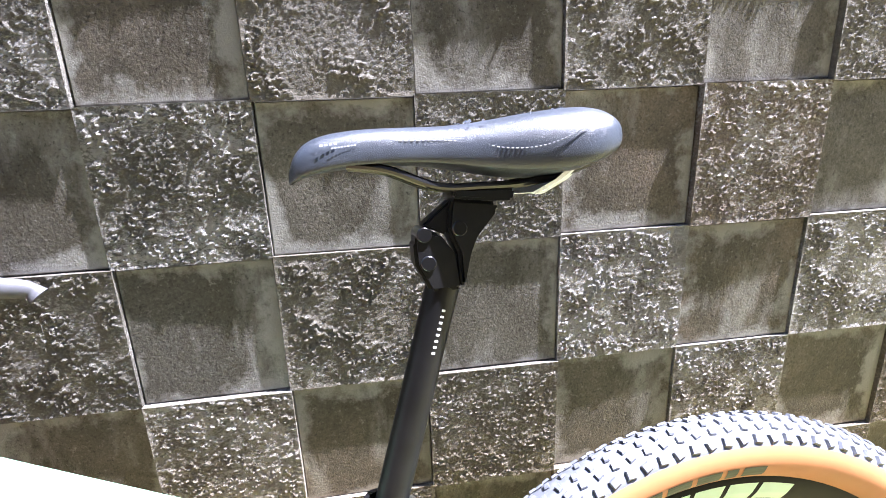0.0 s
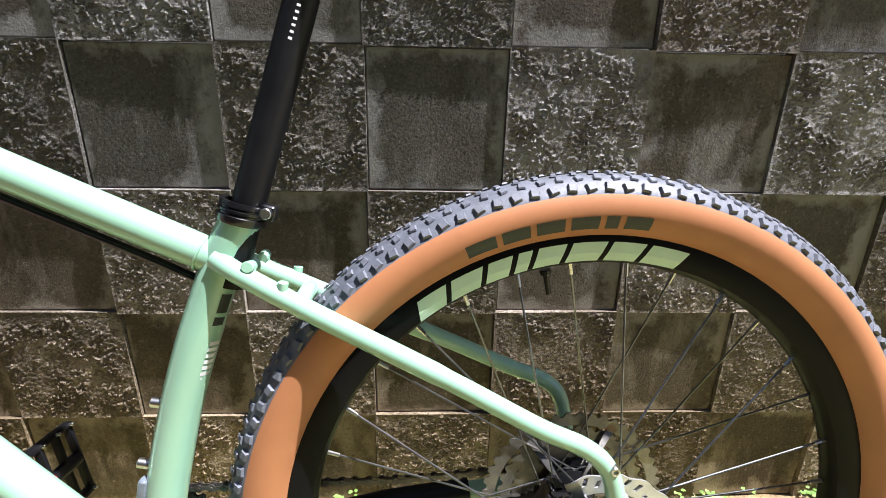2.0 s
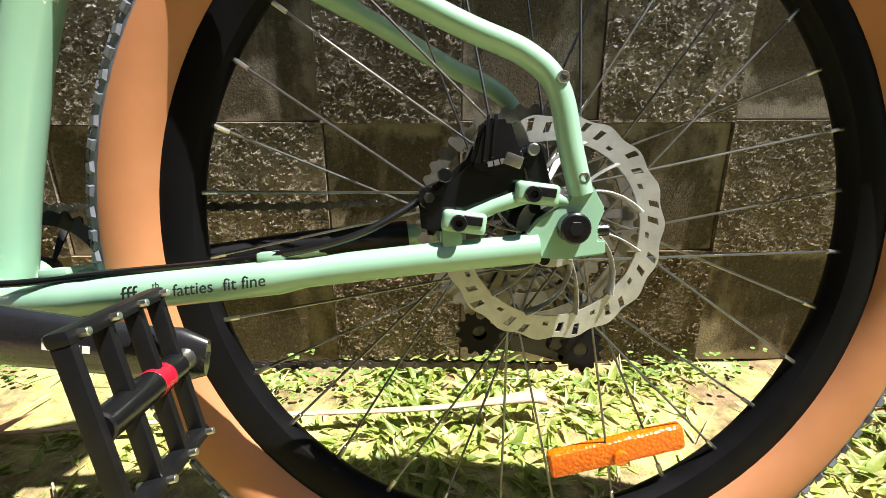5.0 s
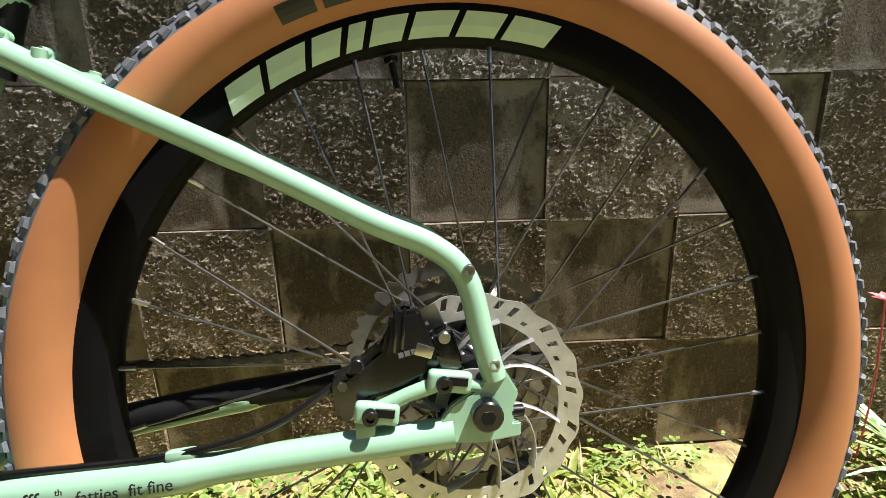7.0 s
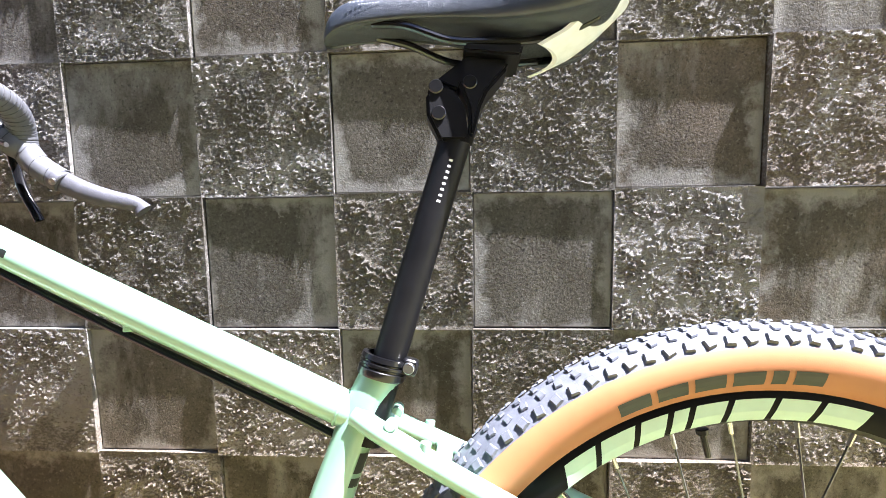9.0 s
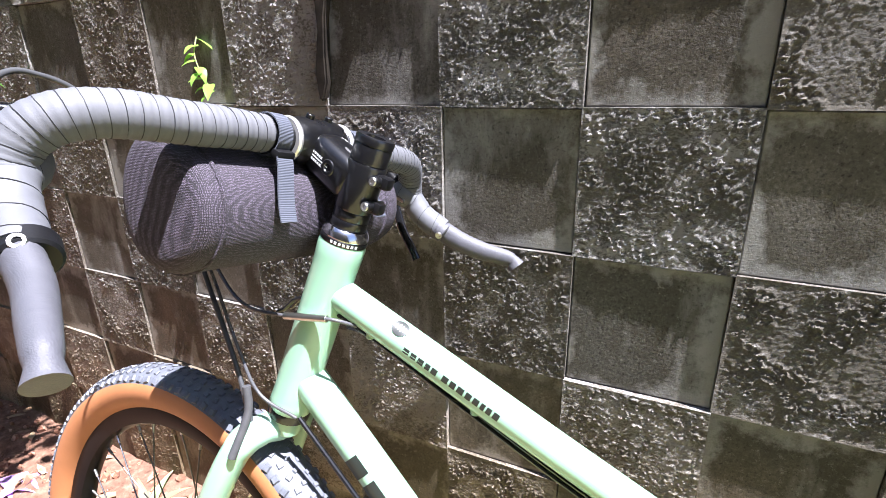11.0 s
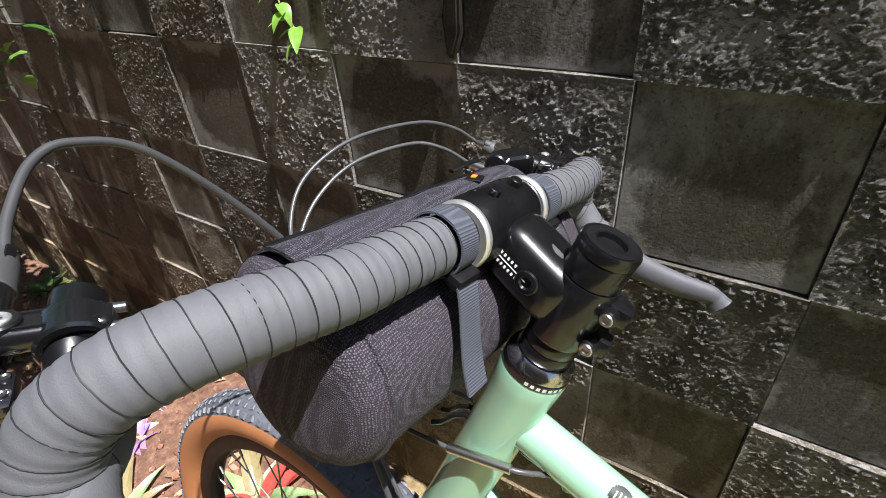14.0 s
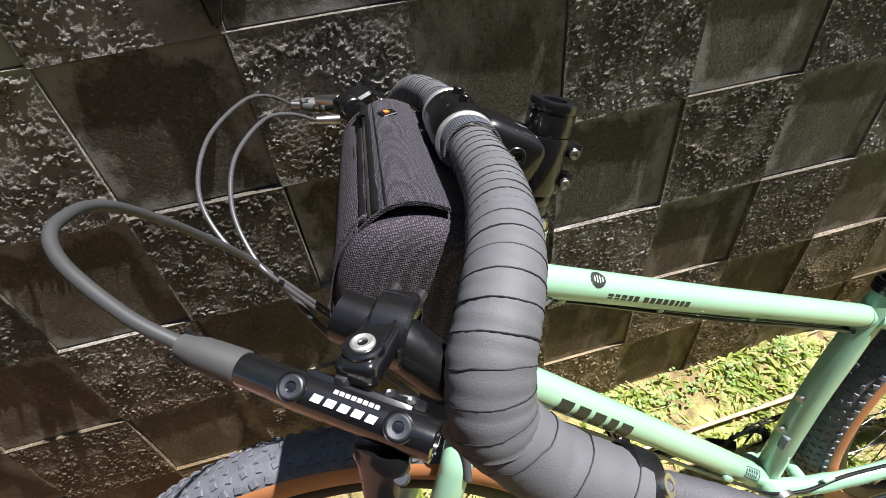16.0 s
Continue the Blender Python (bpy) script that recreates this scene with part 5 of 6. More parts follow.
# ---- brake levers, shifter, hoses ----
def brake_lever(s):
    """Left or right lever: oval cylinder with boot, screws, clamp arm and blade."""
    S = side_place(s)
    upl = (S(0.96, 0.21, 1.05) - S(0.964, 0.2115, 1.0)).normalized()
    tip = S(1.0303, 0.1868, 1.0140)
    ax = (S(0.9608, 0.2349, 0.9910) - tip).normalized()
    face = S(0.96 + 0.16, 0.21 + 0.51, 1.0 + 0.84) - S(0.96, 0.21, 1.0)
    face = (face - ax * face.dot(ax)).normalized()
    across = ax.cross(face)

    def oval(k):
        m = Matrix((face * k, across, ax)).transposed().to_4x4()
        m.translation = tip
        return m
    bm = bmesh.new()
    turned(bm, [(0, 0.024), (0.0058, 0.024), (0.0062, 0.0255), (0.0063, 0.0395), (0.0067, 0.042), (0.0070, 0.048), (0.0070, 0.082), (0.0074, 0.092), (0.0072, 0.0985), (0.0056, 0.099), (0.0052, 0.094), (0, 0.094)], oval(1.30), 32)
    box(bm, (0.040, 0.0062, 0.0125), facing(tip + ax * 0.069 - across * 0.0052 - face * 0.001, ax, face), 0.0028, 2)
    lever = part("brake_lever", bm, M_GLOSS, bike, "glossy black hydraulic brake lever on its own clamp")
    bm = bmesh.new()
    turned(bm, [(0, 0), (0.0036, 0), (0.0050, 0.0008), (0.0056, 0.006), (0.0062, 0.009), (0.0066, 0.018), (0.0068, 0.0255), (0.0062, 0.0264), (0, 0.0264)], oval(1.30), 28)
    boot = part("boot", bm, M_BOOT, lever, "grey rubber hose boot")
    for k in (1, -1):
        bm = bmesh.new()
        box(bm, (0.011, 0.0016, 0.0050), facing(tip + ax * 0.0055 + across * 0.0050 * k + face * 0.001, ax, face), 0.0007, 2)
        part("grip_recess", bm, M_MATT, boot)
    for t in (0.0485, 0.0868):
        bm = bmesh.new()
        p = tip + ax * t + face * 0.0086
        turned(bm, [(0, 0.0002), (0.0016, 0.0002), (0.0020, 0.0012), (0.0036, 0.0014), (0.0042, 0.0010), (0.0044, 0.0002)], aim(p, face), 22)
        screw = part("screw", bm, M_ALLOY, lever, "grey flush screw")
        bm = bmesh.new()
        turned(bm, [(0.0044, -0.003), (0.0052, -0.003), (0.0053, 0.0004), (0.0050, 0.0008), (0.0044, 0.0004)], aim(p, face), 22, True)
        part("seat_ring", bm, M_GLOSS, screw)
    c0, c1 = S(0.948, 0.2005, 0.9985), S(0.962, 0.1920, 1.0025)
    axs = (c1 - c0).normalized()
    mid = (c0 + c1) / 2
    arm = S(0.9675, 0.2149, 1.0045)
    bm = bmesh.new()
    turned(bm, [(0.0109, -0.0078), (0.0132, -0.0078), (0.0144, -0.0066), (0.0146, 0), (0.0144, 0.0066), (0.0132, 0.0078), (0.0109, 0.0078)], aim(mid, axs), 28, True)
    away = mid - arm
    away = (away - upl * away.dot(upl)).normalized()
    cross = upl.cross(away)
    mm = facing(arm.lerp(mid, 0.60) + upl * 0.0045, away, upl)
    box(bm, (0.046, 0.0160, 0.0110), mm, 0.0044, 4)
    turned(bm, [(0, 0.0012), (0.0066, 0.0012), (0.0074, 0.0004), (0.0076, -0.010), (0, -0.010)], aim(arm + upl * 0.0092, upl), 26)
    band = part("clamp_band", bm, M_GLOSS, lever, "glossy black clamp band")
    for k in (1, -1):
        bm = bmesh.new()
        box(bm, (0.030, 0.0016, 0.0016), mm @ Matrix.Translation((0.004, 0.0052 * k, 0.0055)), 0.0006, 2)
        part("rib", bm, M_GLOSS, band)
    bm = bmesh.new()
    box(bm, (0.004, 0.0050, 0.0120), facing(arm - away * 0.0085 + cross * 0.0045 - upl * 0.003, away, upl), 0.0012, 2)
    part("bracket", bm, M_ALLOY, band)
    bm = bmesh.new()
    p = arm + upl * 0.0082
    turned(bm, [(0, 0.0010), (0.0016, 0.0010), (0.0020, 0.0030), (0.0036, 0.0034), (0.0044, 0.0028), (0.0047, 0.0014), (0.0047, -0.004)], aim(p, upl), 24)
    part("bolt", bm, M_SILVER, band, "silver socket bolt")
    for k in (1, -1):
        bm = bmesh.new()
        q = mid + away * 0.0120 + axs * 0.0055 * k + upl * 0.0065
        rod(bm, q, q + away * 0.0062, 0.0024, seg=14)
        part("pin", bm, M_ALLOY, band)
    bm = bmesh.new()
    pts = spline([S(0.970, 0.236, 0.986), S(0.975, 0.243, 0.968), S(0.973, 0.251, 0.945), S(0.962, 0.256, 0.915), S(0.946, 0.262, 0.888), S(0.938, 0.266, 0.872)], 6)
    tube(bm, pts, [0.0105, 0.0110, 0.0095, 0.008, 0.007, 0.0066, 0.0064], 16, (1, 0.42))
    blade = part("blade", bm, M_GLOSS, lever, "black lever blade")
    bm = bmesh.new()
    p = S(0.966, 0.2445, 0.981)
    turned(bm, [(0, 0.0006), (0.0022, 0.0006), (0.0028, 0), (0.0028, -0.003)], aim(p, face), 16)
    part("pivot_pin", bm, M_ALLOY, blade)
    bm = bmesh.new()
    box(bm, (0.018, 0.009, 0.009), facing(tip + ax * 0.082 + away * 0.010 - upl * 0.004, ax, upl), 0.0028, 2)
    reach = part("reach_block", bm, M_GLOSS, lever)
    for t in (0.078, 0.086):
        bm = bmesh.new()
        p = tip + ax * t + away * 0.011 + upl * 0.0004
        turned(bm, [(0, 0.0004), (0.0012, 0.0004), (0.0020, 0.0010), (0.0020, -0.002)], aim(p, upl), 12)
        part("screw", bm, M_ALLOY, reach)
    if s > 0:
        base = tip + ax * 0.0565 + face * 0.00915 + across * 0.0006
        bars(base, ax, face, (.0034, .0034, .0034, .0034, .0032), 0.0015, 0.0026, M_WHITE, lever, "row of slanted white printed blocks", slant=0.30)
        out = (face - across * 0.55).normalized()
        bars(base + ax * 0.006 - across * 0.0040 - face * 0.0009, ax, out, (.0016,) * 8, 0.0005, 0.0016, M_MARK, lever, "row of small grey printed blocks")
    return tip, ax


lever_a, lever_ax = brake_lever(1)
brake_lever(-1)
# shifter on the far extension
bm = bmesh.new()
box(bm, (0.040, 0.030, 0.022), Matrix.Translation(F(0.945, -0.170, 0.992)) @ pose(0, 0, 0, 8, -12, 20), 0.007, 3)
rod(bm, F(0.950, -0.150, 0.995), F(0.945, -0.135, 0.994), 0.011, seg=18)
shifter = part("shifter", bm, M_BLACK, bike, "black shifter with a silver cable adjuster")
bm = bmesh.new()
rod(bm, F(0.962, -0.195, 0.992), F(0.988, -0.212, 0.994), 0.0065, 0.0050, 16)
part("adjuster", bm, M_STEEL, shifter)
bm = bmesh.new()
tube(bm, spline([F(0.93, -0.180, 0.975), F(0.915, -0.195, 0.95), F(0.89, -0.205, 0.935)], 5), 0.006, 10, (1, 0.5))
part("paddle", bm, M_STEEL, shifter, "silver shifter paddle")


def cable(pts, r, material, label):
    bm = bmesh.new()
    tube(bm, spline(pts, 12), r, 16)
    return part("cable", bm, material, bike, label)


CAB = simple("grey_cable_housing", (0.055, 0.055, 0.058), 0.28, var=0.1, scale=60, bump=0)
h0 = lever_a
cable([h0 + lever_ax * 0.004, h0 - lever_ax * 0.022 + Vector((0, 0, 0.006)), B(1.070, 0.150, 1.043), B(1.076, 0.125, 1.048), B(1.070, 0.085, 1.034), B(1.050, 0.03, 0.975), B(1.030, -0.002, 0.918), B(1.005, 0.01, 0.86), B(0.965, 0.022, 0.80), B(0.935, 0.03, 0.75), B(0.915, 0.034, 0.70)],
      0.0028, simple("dark_hose", (0.040, 0.041, 0.043), 0.42, var=0.06, bump=0), "dark grey brake hose looping ahead of the bar")
k1 = cable([B(0.991, -0.243, 0.983), B(1.008, -0.215, 1.003), B(1.0275, -0.171, 1.0143), B(1.056, -0.100, 1.007), B(1.067, -0.045, 0.982), B(1.054, -0.010, 0.950), B(1.027, 0.006, 0.923), B(0.985, 0.012, 0.865), B(0.93, 0.0275, 0.830), B(0.874, 0.0285, 0.8255), B(0.824, 0.0265, 0.830), B(0.800, 0.010, 0.822)],
           0.0019, CAB, "silver grey shift cable looping ahead of the bag")
cable([B(0.968, -0.177, 0.979), B(0.990, -0.160, 0.995), B(1.0128, -0.136, 1.0015), B(1.038, -0.080, 0.992), B(1.046, -0.035, 0.968), B(1.038, -0.002, 0.940), B(1.024, 0.012, 0.919), B(0.985, 0.016, 0.855), B(0.935, 0.030, 0.78), B(0.905, 0.032, 0.735), B(0.862, 0.026, 0.715)],
      0.0019, CAB, "silver grey cable looping ahead of the bag")
for p, q in ((B(0.991, -0.243, 0.983), B(0.962, -0.238, 0.977)), (B(0.968, -0.177, 0.979), B(0.944, -0.176, 0.975))):
    bm = bmesh.new()
    rod(bm, p, q, 0.0042, 0.0052, 14)
    part("ferrule", bm, M_STEEL, k1, "silver ferrule")
bm = bmesh.new()
for c in (B(1.027, 0.006, 0.923), B(1.024, 0.012, 0.919)):
    rod(bm, c + Vector((-0.0016, 0, 0.0016)), c + Vector((0.0016, 0, -0.0016)), 0.0028, seg=12)
part("cable_clip", bm, M_BLACK, k1, "small black cable clip")
bm = bmesh.new()
rod(bm, B(0.874, 0.0285, 0.8255), B(0.824, 0.0265, 0.830), 0.0038, seg=14)
part("noodle", bm, M_STEEL, k1, "silver cable sleeve beside the head tube")
bm = bmesh.new()
tube(bm, spline([B(0.915, 0.040, 0.745), B(0.912, 0.042, 0.715), B(0.918, 0.060, 0.672)], 6), 0.0045, 12)
part("sleeve", bm, M_RUBBER, k1, "grey rubber sleeve")

# ---- handlebar bag ----
def cloth(name, base):
    n = Nodes(name).set(Roughness=0.85, Sheen_Weight=0.0, Sheen_Roughness=0.5)
    v = n.t.nodes.new("ShaderNodeTexVoronoi")
    v.inputs["Scale"].default_value = 800
    v.inputs["Randomness"].default_value = 0.4
    n.link(n.pos, v.inputs["Vector"])
    weave = n.math('SUBTRACT', 1.0, v.outputs["Distance"])
    f = n.math('MULTIPLY', n.math('SUBTRACT', n.noise(300, 3), 0.5), 0.35)
    col = n.ramp(n.math('ADD', v.outputs["Distance"], f), [(0.18, tuple(min(1, c * 2.0) for c in base)), (0.50, tuple(c * 0.12 for c in base))])
    n.color(n.mix(n.ramp(n.noise(18, 4), [(0.35, (0, 0, 0)), (0.75, (0.5, 0.5, 0.5))]), col, tuple(c * 0.6 for c in base)))
    n.bump(weave, 0.0006, 1.0)
    return n.m


M_CLOTH = cloth("bag_cloth", (0.052, 0.041, 0.060))
def webbing():
    """Strap woven in fine ribs that run across it."""
    n = Nodes("webbing").set(Roughness=0.7)
    xyz = n.t.nodes.new("ShaderNodeSeparateXYZ")
    n.link(n.pos, xyz.inputs[0])
    along = n.math('ADD', n.math('MULTIPLY', xyz.outputs[2], 5200.0), n.math('MULTIPLY', xyz.outputs[0], 2600.0))
    rib = n.math('SINE', along)
    n.color(n.mix(n.noise(500, 3), n.ramp(rib, [(0.1, (0.022, 0.025, 0.034)), (0.8, (0.070, 0.078, 0.100))]), (0.045, 0.050, 0.068)))
    n.bump(rib, 0.0002, 0.8)
    return n.m


M_WEB = webbing()
M_FLAP = cloth("flap_cloth", (0.036, 0.032, 0.048))
bag = empty("handlebar_bag", bike.matrix_world.copy())
tagged(bag, "dark grey woven cloth handlebar bag strapped under the bar", "bag")
SEC = [(u, 0.998 - (0.998 - w) * 0.85) for u, w in [(0.889, 0.985), (0.905, 0.994), (0.922, 0.998), (0.940, 0.996), (0.955, 0.982), (0.966, 0.955), (0.968, 0.920), (0.958, 0.885), (0.940, 0.862), (0.915, 0.853), (0.888, 0.857), (0.862, 0.874), (0.848, 0.902), (0.848, 0.938), (0.864, 0.968)]]


def bag_ring(v, k, drop=0.0):
    cu, cw = 0.910, 0.936
    return spline([F(cu + (u - cu) * k, v, cw + (w - cw) * k - drop + 0.0015 * noise.noise(Vector((u * 30, v * 25, w * 30)))) for u, w in SEC], 3, True)


bm = bmesh.new()
steps = [(-0.142, 0.62), (-0.139, 0.80), (-0.132, 0.92), (-0.120, 0.985), (-0.105, 1.0), (-0.08, 1.004), (-0.04, 1.0), (0, 0.995), (0.04, 1.0), (0.075, 1.004), (0.1165, 1.002), (0.1185, 0.985), (0.1205, 0.997), (0.129, 0.96), (0.1345, 0.88), (0.137, 0.74), (0.138, 0.5)]
rings = [[bm.verts.new(p) for p in bag_ring(v, k)] for v, k in steps]
for a, b in zip(rings, rings[1:]):
    for j in range(len(a)):
        bm.faces.new((a[j], a[(j + 1) % len(a)], b[(j + 1) % len(a)], b[j]))
bm.faces.new(rings[0])
bm.faces.new(rings[-1][::-1])
bmesh.ops.recalc_face_normals(bm, faces=bm.faces)
part("bag_body", bm, M_CLOTH, bag, "", 60)
for v in (0.1185, -0.1035):
    bm = bmesh.new()
    tube(bm, bag_ring(v, 1.0), 0.0022, 8, closed=True)
    part("piping", bm, M_CLOTH, bag)
# top flap with a zip
bm = bmesh.new()
prof = [(0.893, 0.996), (0.908, 1.0035), (0.922, 1.005), (0.934, 1.001), (0.946, 0.9925), (0.960, 0.978), (0.970, 0.954), (0.974, 0.938)]
line = spline([Vector((u, 0, w)) for u, w in prof], 4)
vs = []
for k in range(15):
    v = -0.110 + 0.236 * k / 14
    sag = 0.0015 * noise.noise(Vector((v * 30, 0, 1)))
    vs.append([bm.verts.new(F(p.x, v, p.z + sag + 0.001 * noise.noise(Vector((v * 40, p.x * 40, 2))))) for p in line])
for a, b in zip(vs, vs[1:]):
    for j in range(len(a) - 1):
        bm.faces.new((a[j], a[j + 1], b[j + 1], b[j]))
r = bmesh.ops.extrude_face_region(bm, geom=bm.faces[:])
bmesh.ops.translate(bm, vec=(0.0, 0, -0.0025), verts=[v for v in r["geom"] if isinstance(v, bmesh.types.BMVert)])
bmesh.ops.recalc_face_normals(bm, faces=bm.faces)
flap = part("flap", bm, M_FLAP, bag, "stiff grey cloth flap with a zip", 50)
for off, wd, mt, nm in ((0.927, 0.0008, M_MATT, "stitching"), (0.9325, 0.0026, M_MATT, "zip"), (0.9365, 0.0012, M_STEEL, "zip_teeth"), (0.9405, 0.0026, M_MATT, "zip"), (0.9465, 0.0008, M_MATT, "stitching")):
    bm = bmesh.new()
    w = 1.0052 - max(0, off - 0.924) * 0.42 - max(0, off - 0.936) * 0.35
    tube(bm, [F(off, -0.108 + 0.232 * k / 20, w + 0.0015 * noise.noise(Vector(((-0.108 + 0.232 * k / 20) * 30, 0, 1)))) for k in range(21)], wd, 8, (1, 0.35))
    part(nm, bm, mt, flap)
bm = bmesh.new()
box(bm, (0.013, 0.014, 0.0015), facing(F(0.915, -0.052, 1.0062), (1, 0.2, 0), (0.05, 0, 1)), 0.0006, 1)
tag = part("tag", bm, M_MATT, bag, "small black tag with an orange mark")
bm = bmesh.new()
box(bm, (0.004, 0.006, 0.0008), facing(F(0.916, -0.053, 1.0074), (1, 0.2, 0), (0.05, 0, 1)), 0)
part("mark", bm, simple("orange_print", (0.7, 0.2, 0.02), 0.5), tag)
bm = bmesh.new()
tube(bm, spline([F(0.936, -0.05, 1.008), F(0.934, -0.07, 1.011), F(0.938, -0.09, 1.009)], 5), 0.003, 8, (1, 0.5))
part("zip_pull", bm, M_MATT, bag)


def ribbon(bm, pts, wide, across, thick=0.0013):
    """A woven strap: a flat band along a line."""
    pts = spline(pts, 6)
    ac = Vector(across).normalized()
    rows_ = []
    for i, p in enumerate(pts):
        d_ = (pts[min(len(pts) - 1, i + 1)] - pts[max(0, i - 1)]).normalized()
        n_ = d_.cross(ac).normalized()
        rows_.append([bm.verts.new(p + ac * (x * wide / 2) + n_ * (y * thick / 2)) for x, y in ((-1, -1), (1, -1), (1, 1), (-1, 1))])
    for a, b in zip(rows_, rows_[1:]):
        for j in range(4):
            bm.faces.new((a[j], a[(j + 1) % 4], b[(j + 1) % 4], b[j]))
    bm.faces.new(rows_[0][::-1])
    bm.faces.new(rows_[-1])


for s in (1, -1):
    v = 0.0545 * s
    bm = bmesh.new()
    ring_pts = [H(0.8665 + 0.0190 * math.cos(q), v, 0.9993 + 0.0190 * math.sin(q)) for q in (2 * math.pi * k / 16 for k in range(15))]
    ribbon(bm, ring_pts, 0.016, right)
    strap = part("strap", bm, M_WEB, bag, "ribbed grey webbing strap")
    bm = bmesh.new()
    ribbon(bm, [F(0.8500, v * 1.00, 0.985), F(0.845, v * 1.05, 0.974), F(0.8400, v * 1.12, 0.957), F(0.8355, v * 1.18, 0.942), F(0.830, v * 1.23, 0.929), F(0.828, v * 1.24, 0.925)], 0.0185, right)
    part("tail", bm, M_WEB, strap)
    bm = bmesh.new()
    box(bm, (0.021, 0.009, 0.011), facing(F(0.8515, v, 0.9835), right, (0.8, 0, -0.3)), 0.003, 2)
    part("buckle", bm, M_MATT, strap)

# ---- plants and ground cover ----
def leaf_mat(name, stops, trans=0.35, rough=0.4, edge=None):
    """Leaf tissue that lets some light through; each leaf has its own tone."""
    n = Nodes(name).set(Roughness=rough, Specular_IOR_Level=0.4)
    tone = n.ramp(n.island(), stops)
    col = n.mix(n.ramp(n.noise(90, 4), [(0.35, (0, 0, 0)), (0.7, (0.6, 0.6, 0.6))]), tone, tuple(min(1, c * 0.75) for c in stops[0][1]))
    n.color(col)
    tr = n.t.nodes.new("ShaderNodeBsdfTranslucent")
    n.link(col, tr.inputs["Color"])
    mx = n.t.nodes.new("ShaderNodeMixShader")
    mx.inputs[0].default_value = trans
    n.link(n.b.outputs[0], mx.inputs[1])
    n.link(tr.outputs[0], mx.inputs[2])
    out = [x for x in n.t.nodes if x.type == 'OUTPUT_MATERIAL'][0]
    n.link(mx.outputs[0], out.inputs["Surface"])
    n.bump(n.noise(400, 3), 0.0004, 0.6)
    return n.m


def leaf(bm, base, out, length, wide, arch, rise, seg=4, shape=0.55, fold=0.25):
    """One blade: leaves base towards out, rising and arching over; folded along its rib."""
    out = Vector((out[0], out[1], 0)).normalized()
    side = Vector((-out.y, out.x, 0))
    rows_ = []
    for i in range(seg + 1):
        t = i / seg
        a = rise - arch * t
        p = base + out * (length * t * math.cos(a * 0.6)) + Vector((0, 0, length * (t * math.sin(rise) - 0.5 * arch * t * t)))
        w = wide * (math.sin(math.pi * min(1, (t * 0.92 + 0.08)) ** shape) + 0.02)
        dz = Vector((0, 0, w * fold))
        if i == seg:
            rows_.append([bm.verts.new(p)])
        else:
            rows_.append([bm.verts.new(p - side * w / 2 + dz), bm.verts.new(p), bm.verts.new(p + side * w / 2 + dz)])
    for a, b in zip(rows_, rows_[1:]):
        if len(b) == 3:
            bm.faces.new((a[0], a[1], b[1], b[0]))
            bm.faces.new((a[1], a[2], b[2], b[1]))
        else:
            bm.faces.new((a[0], a[1], b[0]))
            bm.faces.new((a[1], a[2], b[0]))


GREENS = [(0.0, (0.20, 0.28, 0.05)), (0.35, (0.38, 0.46, 0.10)), (0.7, (0.52, 0.56, 0.17)), (0.88, (0.60, 0.55, 0.26)), (1.0, (0.62, 0.48, 0.30))]
M_GRASS = leaf_mat("ground_leaves", GREENS, 0.5)
rg = random.Random(21)
bm = bmesh.new()
for k in range(4200):
    x, y = rg.uniform(-0.75, 1.5), rg.uniform(-0.75, -0.006)
    dens = noise.noise(Vector((x * 3.3, y * 3.3, 5.0)))
    if dens < -0.12 or (x < -0.25 and rg.random() < 0.45):
        continue
    z = ground_height(x, y) - 0.003
    big_ = 1.0 if dens > 0.12 else 0.62
    for j in range(rg.randint(3, 6)):
        a = rg.uniform(0, 6.28)
        leaf(bm, Vector((x, y, z)), (math.cos(a), math.sin(a)), big_ * rg.uniform(0.018, 0.050), big_ * rg.uniform(0.006, 0.015), rg.uniform(0.2, 1.0), rg.uniform(0.15, 0.95))
tagged(part("ground_cover", bm, M_GRASS, None, "", 60), "low bright green broad-leaved weeds on mossy soil", "ground cover", kind="stuff")
# dry stalks and blades lying among the weeds
bm = bmesh.new()
for k in range(520):
    x, y = rg.uniform(-0.75, 1.4), rg.uniform(-0.7, -0.01)
    a = rg.uniform(0, 6.28)
    leaf(bm, Vector((x, y, ground_height(x, y) + rg.uniform(0.002, 0.014))), (math.cos(a), math.sin(a)), rg.uniform(0.03, 0.09), rg.uniform(0.0018, 0.0045), rg.uniform(-0.1, 0.25), rg.uniform(0, 0.2), 3)
tagged(part("dry_grass", bm, leaf_mat("straw", [(0.0, (0.40, 0.29, 0.17)), (1.0, (0.62, 0.52, 0.34))], 0.2, 0.7), None, "", 60), "dry straw-coloured blades lying among the weeds", "dry grass", kind="stuff")
